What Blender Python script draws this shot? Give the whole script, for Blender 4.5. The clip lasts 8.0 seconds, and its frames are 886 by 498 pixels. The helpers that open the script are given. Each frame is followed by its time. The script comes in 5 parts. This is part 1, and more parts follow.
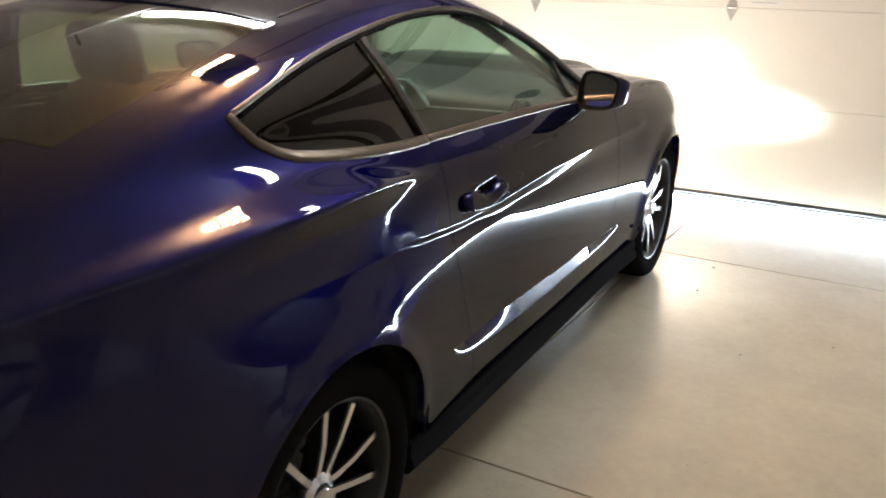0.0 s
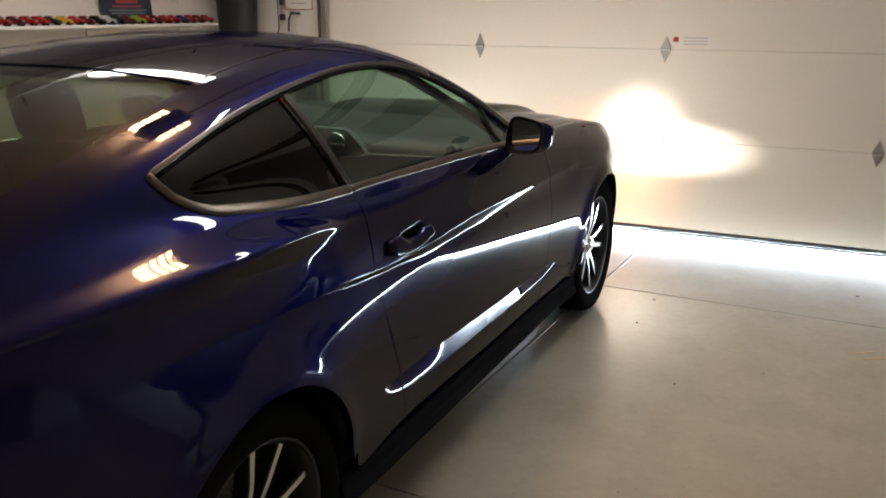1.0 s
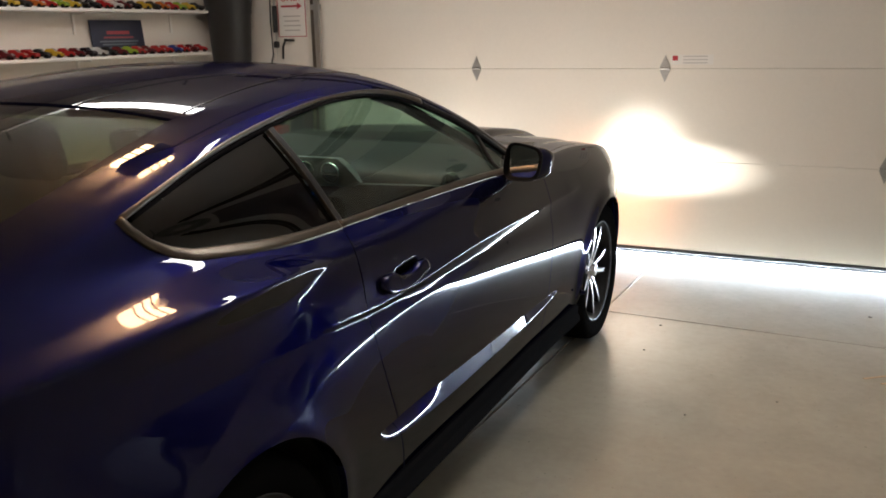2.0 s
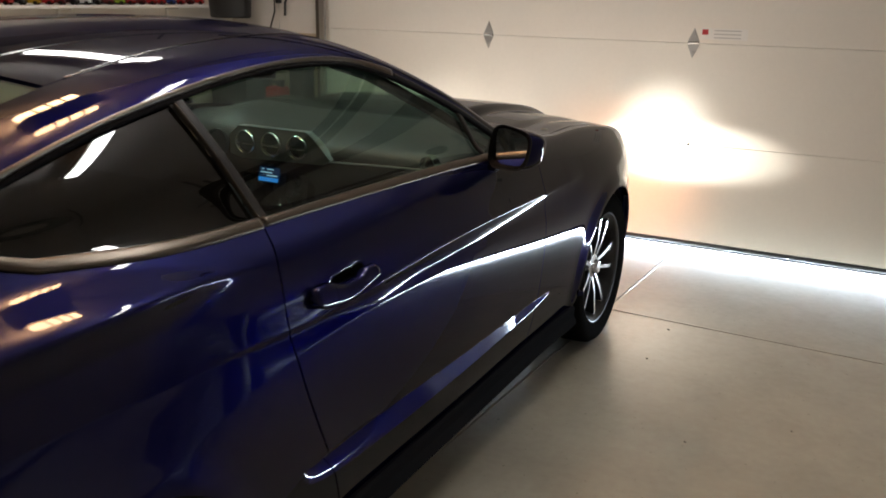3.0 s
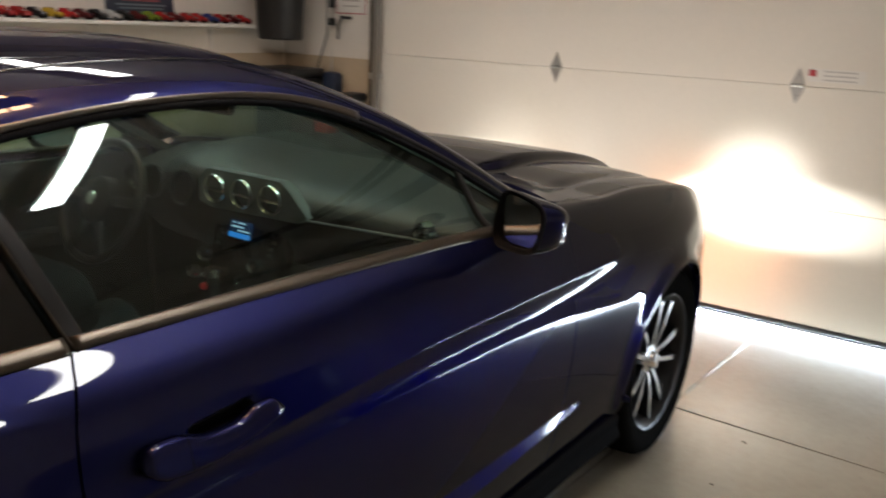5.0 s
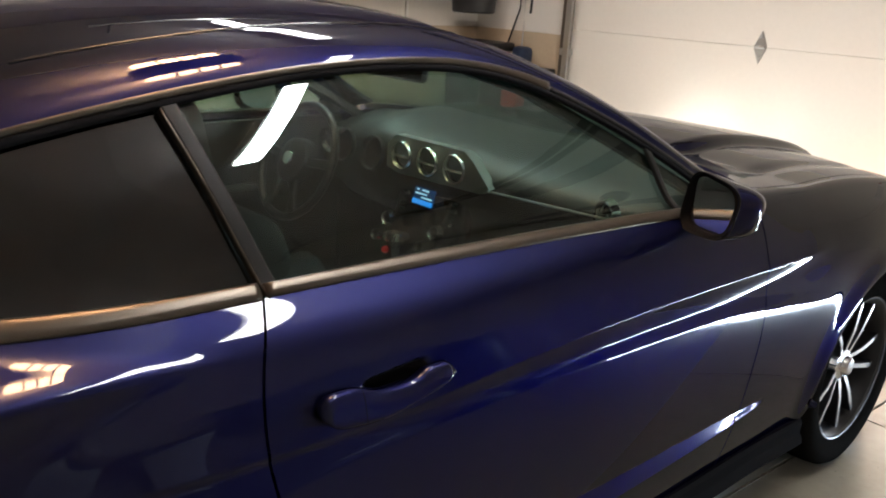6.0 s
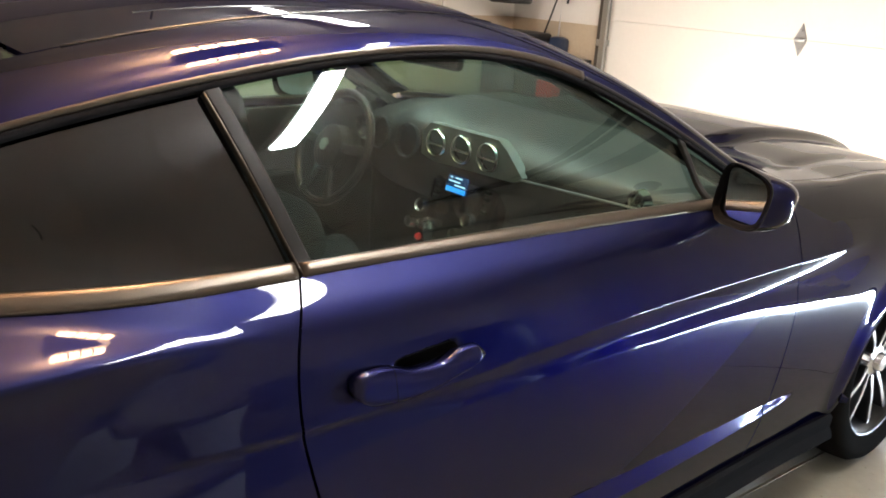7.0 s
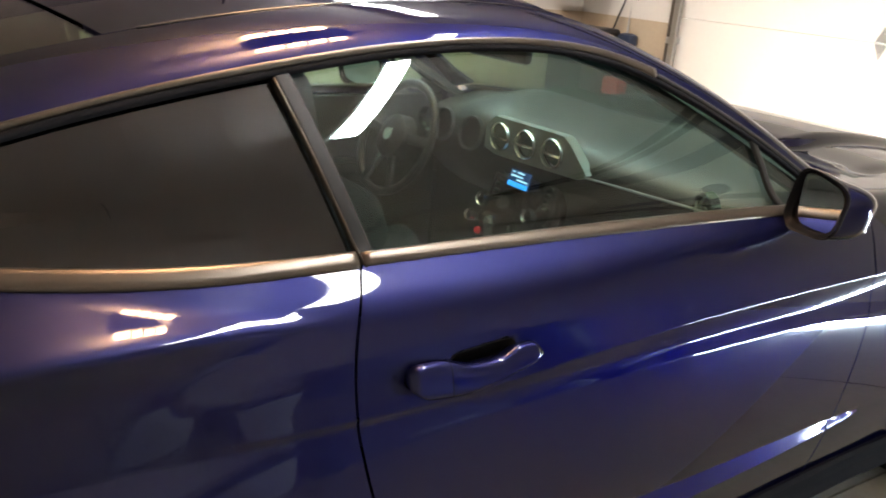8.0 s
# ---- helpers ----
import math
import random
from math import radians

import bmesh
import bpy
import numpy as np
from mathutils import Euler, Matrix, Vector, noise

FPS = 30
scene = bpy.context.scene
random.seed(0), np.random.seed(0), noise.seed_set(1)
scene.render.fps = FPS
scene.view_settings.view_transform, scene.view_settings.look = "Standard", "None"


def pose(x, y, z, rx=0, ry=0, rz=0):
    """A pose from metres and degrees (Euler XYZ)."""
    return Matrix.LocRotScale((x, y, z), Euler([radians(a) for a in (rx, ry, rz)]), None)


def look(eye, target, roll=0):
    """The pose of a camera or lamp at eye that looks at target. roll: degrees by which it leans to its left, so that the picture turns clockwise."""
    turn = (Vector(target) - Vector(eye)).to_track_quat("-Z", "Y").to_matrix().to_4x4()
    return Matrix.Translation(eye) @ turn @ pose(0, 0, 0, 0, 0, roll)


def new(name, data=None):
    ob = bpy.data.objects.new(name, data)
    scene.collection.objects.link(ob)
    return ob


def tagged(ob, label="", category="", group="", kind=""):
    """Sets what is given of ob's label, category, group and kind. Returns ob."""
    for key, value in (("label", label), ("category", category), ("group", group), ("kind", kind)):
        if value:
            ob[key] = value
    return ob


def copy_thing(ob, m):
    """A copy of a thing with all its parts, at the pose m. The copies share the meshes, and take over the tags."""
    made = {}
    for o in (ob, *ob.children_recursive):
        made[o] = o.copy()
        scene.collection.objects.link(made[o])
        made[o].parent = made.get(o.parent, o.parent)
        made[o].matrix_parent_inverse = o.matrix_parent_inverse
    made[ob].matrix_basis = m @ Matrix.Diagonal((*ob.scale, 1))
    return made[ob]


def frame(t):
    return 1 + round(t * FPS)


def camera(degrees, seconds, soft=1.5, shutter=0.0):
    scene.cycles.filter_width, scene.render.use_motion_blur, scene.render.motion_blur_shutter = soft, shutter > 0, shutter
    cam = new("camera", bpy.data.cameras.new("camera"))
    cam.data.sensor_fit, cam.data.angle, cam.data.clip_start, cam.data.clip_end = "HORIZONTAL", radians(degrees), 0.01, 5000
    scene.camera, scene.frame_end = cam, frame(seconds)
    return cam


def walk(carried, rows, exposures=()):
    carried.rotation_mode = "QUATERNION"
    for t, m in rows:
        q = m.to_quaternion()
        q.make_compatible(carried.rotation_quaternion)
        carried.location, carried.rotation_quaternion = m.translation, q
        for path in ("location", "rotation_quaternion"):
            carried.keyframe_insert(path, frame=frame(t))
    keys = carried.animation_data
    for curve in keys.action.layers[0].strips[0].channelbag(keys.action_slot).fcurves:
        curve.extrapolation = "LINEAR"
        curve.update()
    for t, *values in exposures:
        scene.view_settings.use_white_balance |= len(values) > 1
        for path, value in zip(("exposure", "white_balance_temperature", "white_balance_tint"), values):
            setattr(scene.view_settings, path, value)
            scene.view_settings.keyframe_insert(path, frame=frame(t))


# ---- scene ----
cam = camera(55.4, 8.0, 1.75, 0.5)
PATH = [
    (0, (1.851, -2.654, 1.444), (0.968, -0.976, 0.81), 1.3),
    (0.5, (1.976, -2.688, 1.48), (1.126, -0.978, 0.886), 0.5),
    (1, (2.01, -2.689, 1.49), (1.174, -0.956, 0.944), 0.1),
    (1.5, (2.042, -2.677, 1.505), (1.185, -0.938, 1.015), -0.6),
    (2, (1.977, -2.574, 1.498), (1.129, -0.832, 1.0), -1.2),
    (3.5, (1.95, -1.927, 1.486), (1.045, -0.249, 0.881), 1.9),
    (4, (1.882, -1.763, 1.477), (1.019, -0.066, 0.865), 1.6),
    (4.2, (1.817, -1.645, 1.482), (1.008, 0.082, 0.88), 1.0),
    (5.3, (1.844, -1.371, 1.477), (0.624, 0.13, 0.969), 3.9),
    (5.5, (1.843, -1.372, 1.476), (0.56, 0.067, 0.942), 4.4),
    (6, (1.822, -1.383, 1.46), (0.434, -0.071, 0.866), 3.4),
    (6.5, (1.837, -1.391, 1.458), (0.428, -0.116, 0.834), 3.8),
    (7, (1.846, -1.403, 1.459), (0.413, -0.152, 0.839), 3.8),
    (7.5, (1.844, -1.404, 1.458), (0.384, -0.188, 0.833), 4.0),
    (8, (1.828, -1.402, 1.455), (0.32, -0.257, 0.81), 5.1),
]
# seconds, stops, kelvin, tint
LIGHT = ((0, 0.95, 6130, 10), (0.5, 0.5, 6130, 10), (1, 0.15, 6130, 10), (2, 0.05, 6130, 10), (3.3, -0.18, 6130, 10), (4.2, -0.15, 6130, 10), (5.5, -0.12, 6080, 10), (6, 0.52, 5900, 10), (6.5, 1.0, 5980, 10), (7, 1.32, 5990, 10), (8, 1.5, 5930, 10))
walk(cam, [(t, look(eye, target, roll)) for t, eye, target, roll in PATH], LIGHT)


# ---- world, sun and lamps ----
world = bpy.data.worlds.new("world")
scene.world = world
world.use_nodes = True
sky = world.node_tree.nodes.new("ShaderNodeTexSky")
sky.sky_type, sky.sun_disc = "NISHITA", False
sky.sun_elevation, sky.sun_rotation = radians(40), radians(20)
world.node_tree.links.new(sky.outputs["Color"], world.node_tree.nodes["Background"].inputs["Color"])
world.node_tree.nodes["Background"].inputs["Strength"].default_value = 0.1


def lamp(name, kind, m, power, colour, **settings):
    data = bpy.data.lights.new(name, kind)
    data.energy, data.color = power, colour
    for key, value in settings.items():
        if key == "size":
            data.shape, data.size, data.size_y = "RECTANGLE", value[0], value[1]
        elif key == "cone":
            data.spot_size, data.spot_blend = radians(value[0]), value[1]
        elif key == "radius":
            data.shadow_soft_size = value
        elif key == "spread":
            data.spread = radians(value)
    ob = new(name, data)
    ob.matrix_world = m
    return ob


# daylight that comes in under the raised garage door
lamp("daylight_gap", "AREA", look((1.25, 3.07, 0.018), (1.25, 2.0, -0.08)), 112, (0.80, 0.91, 1.0), size=(4.6, 0.034))

# ---- materials ----
def mat(name, colour, rough=0.5, metal=0.0, var=0.12, scale=12.0, bump=0.0, bump_scale=120.0, coat=0.0, emit=None, spec=0.5, coarse=1.6):
    """A node material with colour variation at two scales and fine relief."""
    m = bpy.data.materials.new(name)
    m.use_nodes = True
    n, l = m.node_tree.nodes, m.node_tree.links
    p = n["Principled BSDF"]
    p.inputs["Roughness"].default_value = rough
    p.inputs["Metallic"].default_value = metal
    p.inputs["Coat Weight"].default_value = coat
    p.inputs["Coat Roughness"].default_value = 0.02
    p.inputs["Specular IOR Level"].default_value = spec
    p.inputs["Base Color"].default_value = (*colour, 1)
    geo = n.new("ShaderNodeNewGeometry")
    if var:
        fine, wide = n.new("ShaderNodeTexNoise"), n.new("ShaderNodeTexNoise")
        fine.inputs["Scale"].default_value, fine.inputs["Detail"].default_value = scale * 8, 6
        wide.inputs["Scale"].default_value, wide.inputs["Detail"].default_value = coarse, 4
        l.new(geo.outputs["Position"], fine.inputs["Vector"])
        l.new(geo.outputs["Position"], wide.inputs["Vector"])
        add = n.new("ShaderNodeMath")
        l.new(fine.outputs["Fac"], add.inputs[0])
        l.new(wide.outputs["Fac"], add.inputs[1])
        span = n.new("ShaderNodeMapRange")
        span.inputs["From Min"].default_value, span.inputs["From Max"].default_value = 0.3, 1.7
        span.inputs["To Min"].default_value, span.inputs["To Max"].default_value = 1 - var, 1 + var
        l.new(add.outputs[0], span.inputs["Value"])
        tint = n.new("ShaderNodeMix")
        tint.data_type, tint.blend_type = "RGBA", "MULTIPLY"
        tint.inputs["Factor"].default_value = 1
        tint.inputs["A"].default_value = (*colour, 1)
        l.new(span.outputs["Result"], tint.inputs["B"])
        l.new(tint.outputs["Result"], p.inputs["Base Color"])
        worn = n.new("ShaderNodeMapRange")
        worn.inputs["From Min"].default_value, worn.inputs["From Max"].default_value = 0.1, 0.9
        worn.inputs["To Min"].default_value, worn.inputs["To Max"].default_value = max(rough * (1 - var), 0.01), min(rough * (1 + var), 1)
        l.new(wide.outputs["Fac"], worn.inputs["Value"])
        l.new(worn.outputs["Result"], p.inputs["Roughness"])
    if bump:
        grain, b = n.new("ShaderNodeTexNoise"), n.new("ShaderNodeBump")
        grain.inputs["Scale"].default_value, grain.inputs["Detail"].default_value = bump_scale, 4
        l.new(geo.outputs["Position"], grain.inputs["Vector"])
        l.new(grain.outputs["Fac"], b.inputs["Height"])
        b.inputs["Strength"].default_value, b.inputs["Distance"].default_value = bump, 0.004
        l.new(b.outputs["Normal"], p.inputs["Normal"])
    if emit:
        p.inputs["Emission Color"].default_value = (*emit[0], 1)
        p.inputs["Emission Strength"].default_value = emit[1]
    return m


def glass_mat(name, tint, rough=0.0, shine_face=0.07):
    """Thin car glass: a clear tinted sheet with a Fresnel reflection."""
    m = bpy.data.materials.new(name)
    m.use_nodes = True
    n, l = m.node_tree.nodes, m.node_tree.links
    n.remove(n["Principled BSDF"])
    clear, shine, mix, tilt = n.new("ShaderNodeBsdfTransparent"), n.new("ShaderNodeBsdfGlossy"), n.new("ShaderNodeMixShader"), n.new("ShaderNodeLayerWeight")
    clear.inputs["Color"].default_value = (*tint, 1)
    shine.inputs["Roughness"].default_value = rough
    tilt.inputs["Blend"].default_value = 0.5
    steep, gloss = n.new("ShaderNodeMath"), n.new("ShaderNodeMath")
    steep.operation, steep.inputs[1].default_value = "POWER", 5.0
    gloss.operation, gloss.inputs[1].default_value, gloss.inputs[2].default_value = "MULTIPLY_ADD", 1 - shine_face, shine_face
    l.new(tilt.outputs["Facing"], steep.inputs[0])
    l.new(steep.outputs[0], gloss.inputs[0])
    l.new(gloss.outputs[0], mix.inputs["Fac"])
    l.new(clear.outputs[0], mix.inputs[1])
    l.new(shine.outputs[0], mix.inputs[2])
    l.new(mix.outputs[0], n["Material Output"].inputs["Surface"])
    return m


M_PAINT = mat("blue_metallic_paint", (0.0114, 0.0124, 0.050), 0.45, 1.0, 0.05, 60, coat=0.60)
M_PAINT.node_tree.nodes["Principled BSDF"].inputs["Specular Tint"].default_value = (0.02, 0.02, 0.12, 1)
M_PAINT.node_tree.nodes["Principled BSDF"].inputs["Coat IOR"].default_value = 1.45
M_BLACK = mat("black_plastic", (0.012, 0.012, 0.013), 0.45, 0, 0.15, 20, 0.15, 300)
M_SKIRT = mat("matt_black_skirt", (0.014, 0.014, 0.015), 0.8, 0, 0.15, 20, 0.15, 300, spec=0.0)
M_GLOSSBLACK = mat("gloss_black_trim", (0.008, 0.008, 0.009), 0.12, 0, 0.1, 20)
M_TRIM = mat("satin_window_trim", (0.100, 0.082, 0.063), 0.30, 0.8, 0.1, 30)
M_RUBBER = mat("tyre_rubber", (0.010, 0.0095, 0.009), 0.9, 0, 0.2, 20, 0.3, 200, spec=0.0)
M_ALLOY = mat("machined_alloy", (0.72, 0.72, 0.73), 0.22, 1.0, 0.06, 30)
M_LIP = mat("dulled_alloy_lip", (0.09, 0.09, 0.093), 0.55, 1.0, 0.08, 30)
M_DARKALLOY = mat("dark_wheel_paint", (0.014, 0.014, 0.015), 0.4, 0.3, 0.1, 30)
M_STEEL = mat("brake_steel", (0.35, 0.34, 0.33), 0.4, 1.0, 0.15, 30)
M_GLASS = glass_mat("side_glass", (0.74, 0.86, 0.83), 0, 0.055)
M_TINT = glass_mat("dark_tinted_glass", (0.10, 0.105, 0.095), 0, 0.08)
M_SCREEN = glass_mat("windscreen_glass", (0.80, 0.90, 0.82), 0, 0.04)
M_REAR = glass_mat("rear_window_glass", (0.62, 0.68, 0.60), 0, 0.03)
M_MIRROR = mat("mirror_silver", (0.85, 0.87, 0.88), 0.01, 1.0, 0)
M_CHROME = mat("chrome", (0.8, 0.8, 0.8), 0.08, 1.0, 0.04)
M_DASH = mat("dark_dash_vinyl", (0.022, 0.028, 0.028), 0.5, 0, 0.12, 20, 0.15, 300)
M_BRUSHED = mat("brushed_aluminium", (0.36, 0.42, 0.42), 0.36, 0.8, 0.1, 60)
M_RING = mat("satin_bright_ring", (0.62, 0.70, 0.70), 0.24, 1.0, 0.05, 60)
M_BAR = mat("satin_black_bar", (0.014, 0.013, 0.012), 0.5, 0, 0.1, 30, spec=0.25)
M_LINING = mat("black_lining", (0.010, 0.010, 0.010), 0.6, 0, 0.15, 20, 0.2, 300, spec=0.3)
M_SEAT = mat("black_seat_cloth", (0.008, 0.008, 0.009), 0.8, 0, 0.2, 40, 0.4, 500)
M_CONCRETE = mat("sealed_concrete", (0.42, 0.388, 0.312), 0.22, 0, 0.07, 4, 0.05, 45, coarse=1.1)


def weather(m):
    """Mottling, small dark pits and pale scuffs over a concrete material."""
    n, l = m.node_tree.nodes, m.node_tree.links
    p = n["Principled BSDF"]
    before = p.inputs["Base Color"].links[0].from_socket
    geo = n.new("ShaderNodeNewGeometry")
    for scale, detail, low, high, a, b in ((26.0, 8, 0.35, 0.68, 0.97, 1.025), (5.0, 6, 0.35, 0.65, 0.95, 1.03), (60.0, 2, 0.70, 0.76, 1.0, 0.62), (3.1, 10, 0.64, 0.76, 1.0, 0.86)):
        noise, span, mix = n.new("ShaderNodeTexNoise"), n.new("ShaderNodeMapRange"), n.new("ShaderNodeMix")
        noise.inputs["Scale"].default_value, noise.inputs["Detail"].default_value = scale, detail
        for key, value in (("From Min", low), ("From Max", high), ("To Min", a), ("To Max", b)):
            span.inputs[key].default_value = value
        mix.data_type, mix.blend_type = "RGBA", "MULTIPLY"
        mix.inputs["Factor"].default_value = 1
        l.new(geo.outputs["Position"], noise.inputs["Vector"])
        l.new(noise.outputs["Fac"], span.inputs["Value"])
        l.new(before, mix.inputs["A"])
        l.new(span.outputs["Result"], mix.inputs["B"])
        before = mix.outputs["Result"]
    l.new(before, p.inputs["Base Color"])


weather(M_CONCRETE)
M_JOINT = mat("floor_joint", (0.05, 0.045, 0.04), 0.9, 0, 0.2, 10)
M_WALL = mat("white_wall_paint", (0.74, 0.70, 0.64), 0.7, 0, 0.05, 6, 0.2, 90)
M_TAN = mat("tan_lower_wall", (0.50, 0.40, 0.28), 0.8, 0, 0.1, 6, 0.3, 60)
M_CEIL = mat("pale_ceiling_board", (0.76, 0.71, 0.69), 0.8, 0, 0.04, 6, 0.3, 60)
# darkened grey for unseen upper walls, so the car's top reflects less light
M_UPPER = mat("darkened_upper_wall", (0.27, 0.24, 0.26), 0.8, 0, 0.08, 6, 0.3, 60)
M_DOOR = mat("cream_door_enamel", (0.78, 0.74, 0.67), 0.42, 0, 0.04, 5, 0.12, 160)
M_GALV = mat("galvanised_steel", (0.45, 0.45, 0.44), 0.42, 1.0, 0.2, 25)
M_JAMB = mat("brown_door_jamb", (0.09, 0.075, 0.06), 0.6, 0, 0.2, 12)
M_SHELF = mat("white_shelf_board", (0.80, 0.78, 0.74), 0.5, 0, 0.05, 8)
M_DRIVE = mat("driveway_concrete", (0.6, 0.58, 0.55), 0.8, 0, 0.1, 5)


# ---- mesh helpers ----
def mesh_object(name, verts, faces, material, parent=None, label="", smooth=True):
    me = bpy.data.meshes.new(name)
    me.from_pydata([tuple(v) for v in verts], [], [tuple(f) for f in faces])
    if smooth:
        me.shade_smooth()
    me.materials.append(material)
    ob = new(name, me)
    if parent is not None:
        ob.parent = parent
    return tagged(ob, label)


def part(name, bm, material, parent=None, label="", smooth=True, angle=35):
    """Links a bmesh as one mesh object, under a thing or a part."""
    bm.normal_update()
    me = bpy.data.meshes.new(name)
    bm.to_mesh(me)
    bm.free()
    if smooth:
        me.shade_smooth()
        me.set_sharp_from_angle(angle=radians(angle))
    me.materials.append(material)
    ob = new(name, me)
    if parent is not None:
        ob.parent = parent
    return tagged(ob, label)


def thing(name, at, label, category, group="", kind=""):
    ob = new(name)
    ob.location = at
    ob.empty_display_size = 0.1
    return tagged(ob, label, category, group, kind)


def box(bm, size, at, bevel=0.0, turn=(0, 0, 0), segments=2):
    """A bevelled box added to bm; size and centre in metres."""
    made = bmesh.ops.create_cube(bm, size=1)["verts"]
    bmesh.ops.scale(bm, vec=size, verts=made)
    if bevel:
        edges = list({e for v in made for e in v.link_edges})
        made = list({v for f in bmesh.ops.bevel(bm, geom=edges, offset=bevel, segments=segments, profile=0.5, affect="EDGES")["faces"] for v in f.verts} | {v for v in made if v.is_valid})
    bmesh.ops.transform(bm, matrix=pose(*at, *turn), verts=made)
    return made


def boxed(size, at, bevel=0.0, turn=(0, 0, 0)):
    bm = bmesh.new()
    box(bm, size, at, bevel, turn)
    return bm


def lathe(bm, profile, m, steps=48, closed=False):
    """Turns (radius, height) pairs round the z axis of m."""
    rings = []
    for k in range(steps):
        a = 2 * math.pi * k / steps
        rings.append([bm.verts.new(m @ Vector((r * math.cos(a), r * math.sin(a), h))) for r, h in profile])
    for k in range(steps):
        a, b = rings[k], rings[(k + 1) % steps]
        for i in range(len(profile) - (0 if closed else 1)):
            j = (i + 1) % len(profile)
            bm.faces.new((a[i], b[i], b[j], a[j]))
    return bm


def sweep(bm, path, section, up=(0, 0, 1), cap=True):
    """Carries a closed (side, up) section along a path of points."""
    path = [Vector(p) for p in path]
    rings = []
    for i, p in enumerate(path):
        ahead = (path[min(i + 1, len(path) - 1)] - path[max(i - 1, 0)]).normalized()
        side = ahead.cross(Vector(up)).normalized()
        top = side.cross(ahead)
        rings.append([bm.verts.new(p + side * a + top * b) for a, b in section])
    for r, q in zip(rings, rings[1:]):
        for i in range(len(section)):
            j = (i + 1) % len(section)
            bm.faces.new((r[i], r[j], q[j], q[i]))
    if cap:
        bm.faces.new(rings[0][::-1])
        bm.faces.new(rings[-1])
    return bm


def circle(r, n=10):
    return [(r * math.cos(2 * math.pi * k / n), r * math.sin(2 * math.pi * k / n)) for k in range(n)]


def tube(path, r, n=10):
    return sweep(bmesh.new(), path, circle(r, n))


def spline(knots):
    """A natural cubic through (t, value) pairs, straight beyond its ends."""
    t, v = (np.array(c, float) for c in zip(*sorted(knots)))
    n, h = len(t), np.diff(t)
    a, b = np.eye(n), np.zeros(n)
    for i in range(1, n - 1):
        a[i, i - 1 : i + 2] = h[i - 1], 2 * (h[i - 1] + h[i]), h[i]
        b[i] = 6 * ((v[i + 1] - v[i]) / h[i] - (v[i] - v[i - 1]) / h[i - 1])
    c = np.linalg.solve(a, b)

    def value(x):
        x = np.asarray(x, float)
        q = np.clip(x, t[0], t[-1])
        i = np.clip(np.searchsorted(t, q) - 1, 0, n - 2)
        u, w, d = q - t[i], t[i + 1] - q, h[i]
        out = c[i] * w**3 / (6 * d) + c[i + 1] * u**3 / (6 * d) + (v[i] / d - c[i] * d / 6) * w + (v[i + 1] / d - c[i + 1] * d / 6) * u
        low = (v[1] - v[0]) / h[0] - h[0] * c[1] / 6
        high = (v[-1] - v[-2]) / h[-1] + h[-1] * c[-2] / 6
        return out + np.minimum(x - t[0], 0) * low + np.maximum(x - t[-1], 0) * high

    return value


# ---- the garage ----
DOOR_Y, LEFT, RIGHT, BACK, CEILING = 3.02, -2.62, 3.95, -4.6, 2.75
DOOR_L, DOOR_R, DOOR_TOP = -1.75, 3.56, 2.44


def wall_box(name, x0, x1, y0, y1, z0, z1, material, label, parent=None):
    ob = part(name, boxed((x1 - x0, y1 - y0, z1 - z0), ((x0 + x1) / 2, (y0 + y1) / 2, (z0 + z1) / 2)), material, parent, smooth=False)
    return tagged(ob, label, "wall", "", "structure")


TAN_Z = 1.20
wall_box("wall_west", LEFT - 0.15, LEFT, BACK, DOOR_Y + 0.15, TAN_Z, 2.02, M_WALL, "white painted garage side wall behind the shelves")
# shade put into the colour: the wall's unseen top is darkened for roof reflections
wall_box("wall_west_upper", LEFT - 0.15, LEFT + 0.006, BACK, DOOR_Y + 0.15, 2.02, CEILING, M_UPPER, "unseen upper part of the garage side wall, coloured dark to stand in for shade")
wall_box("wall_west_lower", LEFT - 0.15, LEFT + 0.012, BACK, DOOR_Y + 0.15, 0, TAN_Z, M_TAN, "tan lower part of the garage side wall")
wall_box("wall_east", RIGHT, RIGHT + 0.15, BACK, DOOR_Y + 0.15, 0.30, CEILING, M_WALL, "white painted garage side wall")
wall_box("wall_east_lower", RIGHT - 0.012, RIGHT + 0.15, BACK, DOOR_Y + 0.15, 0, 0.30, M_TAN, "tan lower part of the garage side wall")
wall_box("wall_south", LEFT - 0.15, RIGHT + 0.15, BACK - 0.15, BACK, 0, CEILING, M_WALL, "white painted back wall of the garage")
wall_box("wall_north_left", LEFT, DOOR_L - 0.05, DOOR_Y, DOOR_Y + 0.15, TAN_Z, CEILING, M_WALL, "white wall beside the garage door")
wall_box("wall_north_left_lower", LEFT + 0.012, DOOR_L - 0.05, DOOR_Y - 0.012, DOOR_Y + 0.15, 0, TAN_Z, M_TAN, "tan lower wall beside the garage door")
wall_box("wall_north_right", DOOR_R + 0.05, RIGHT, DOOR_Y, DOOR_Y + 0.15, 0, CEILING, M_WALL, "white wall beside the garage door")
wall_box("wall_north_top", DOOR_L - 0.05, DOOR_R + 0.05, DOOR_Y + 0.02, DOOR_Y + 0.15, DOOR_TOP, CEILING, M_UPPER, "unseen wall over the garage door, in the darkened grey of the upper side wall")
tagged(part("ceiling", boxed((RIGHT - LEFT + 0.3, DOOR_Y - BACK + 0.3, 0.12), ((LEFT + RIGHT) / 2, (DOOR_Y + BACK) / 2, CEILING + 0.06)), M_CEIL, smooth=False), "plain pale plasterboard garage ceiling", "ceiling", "", "structure")

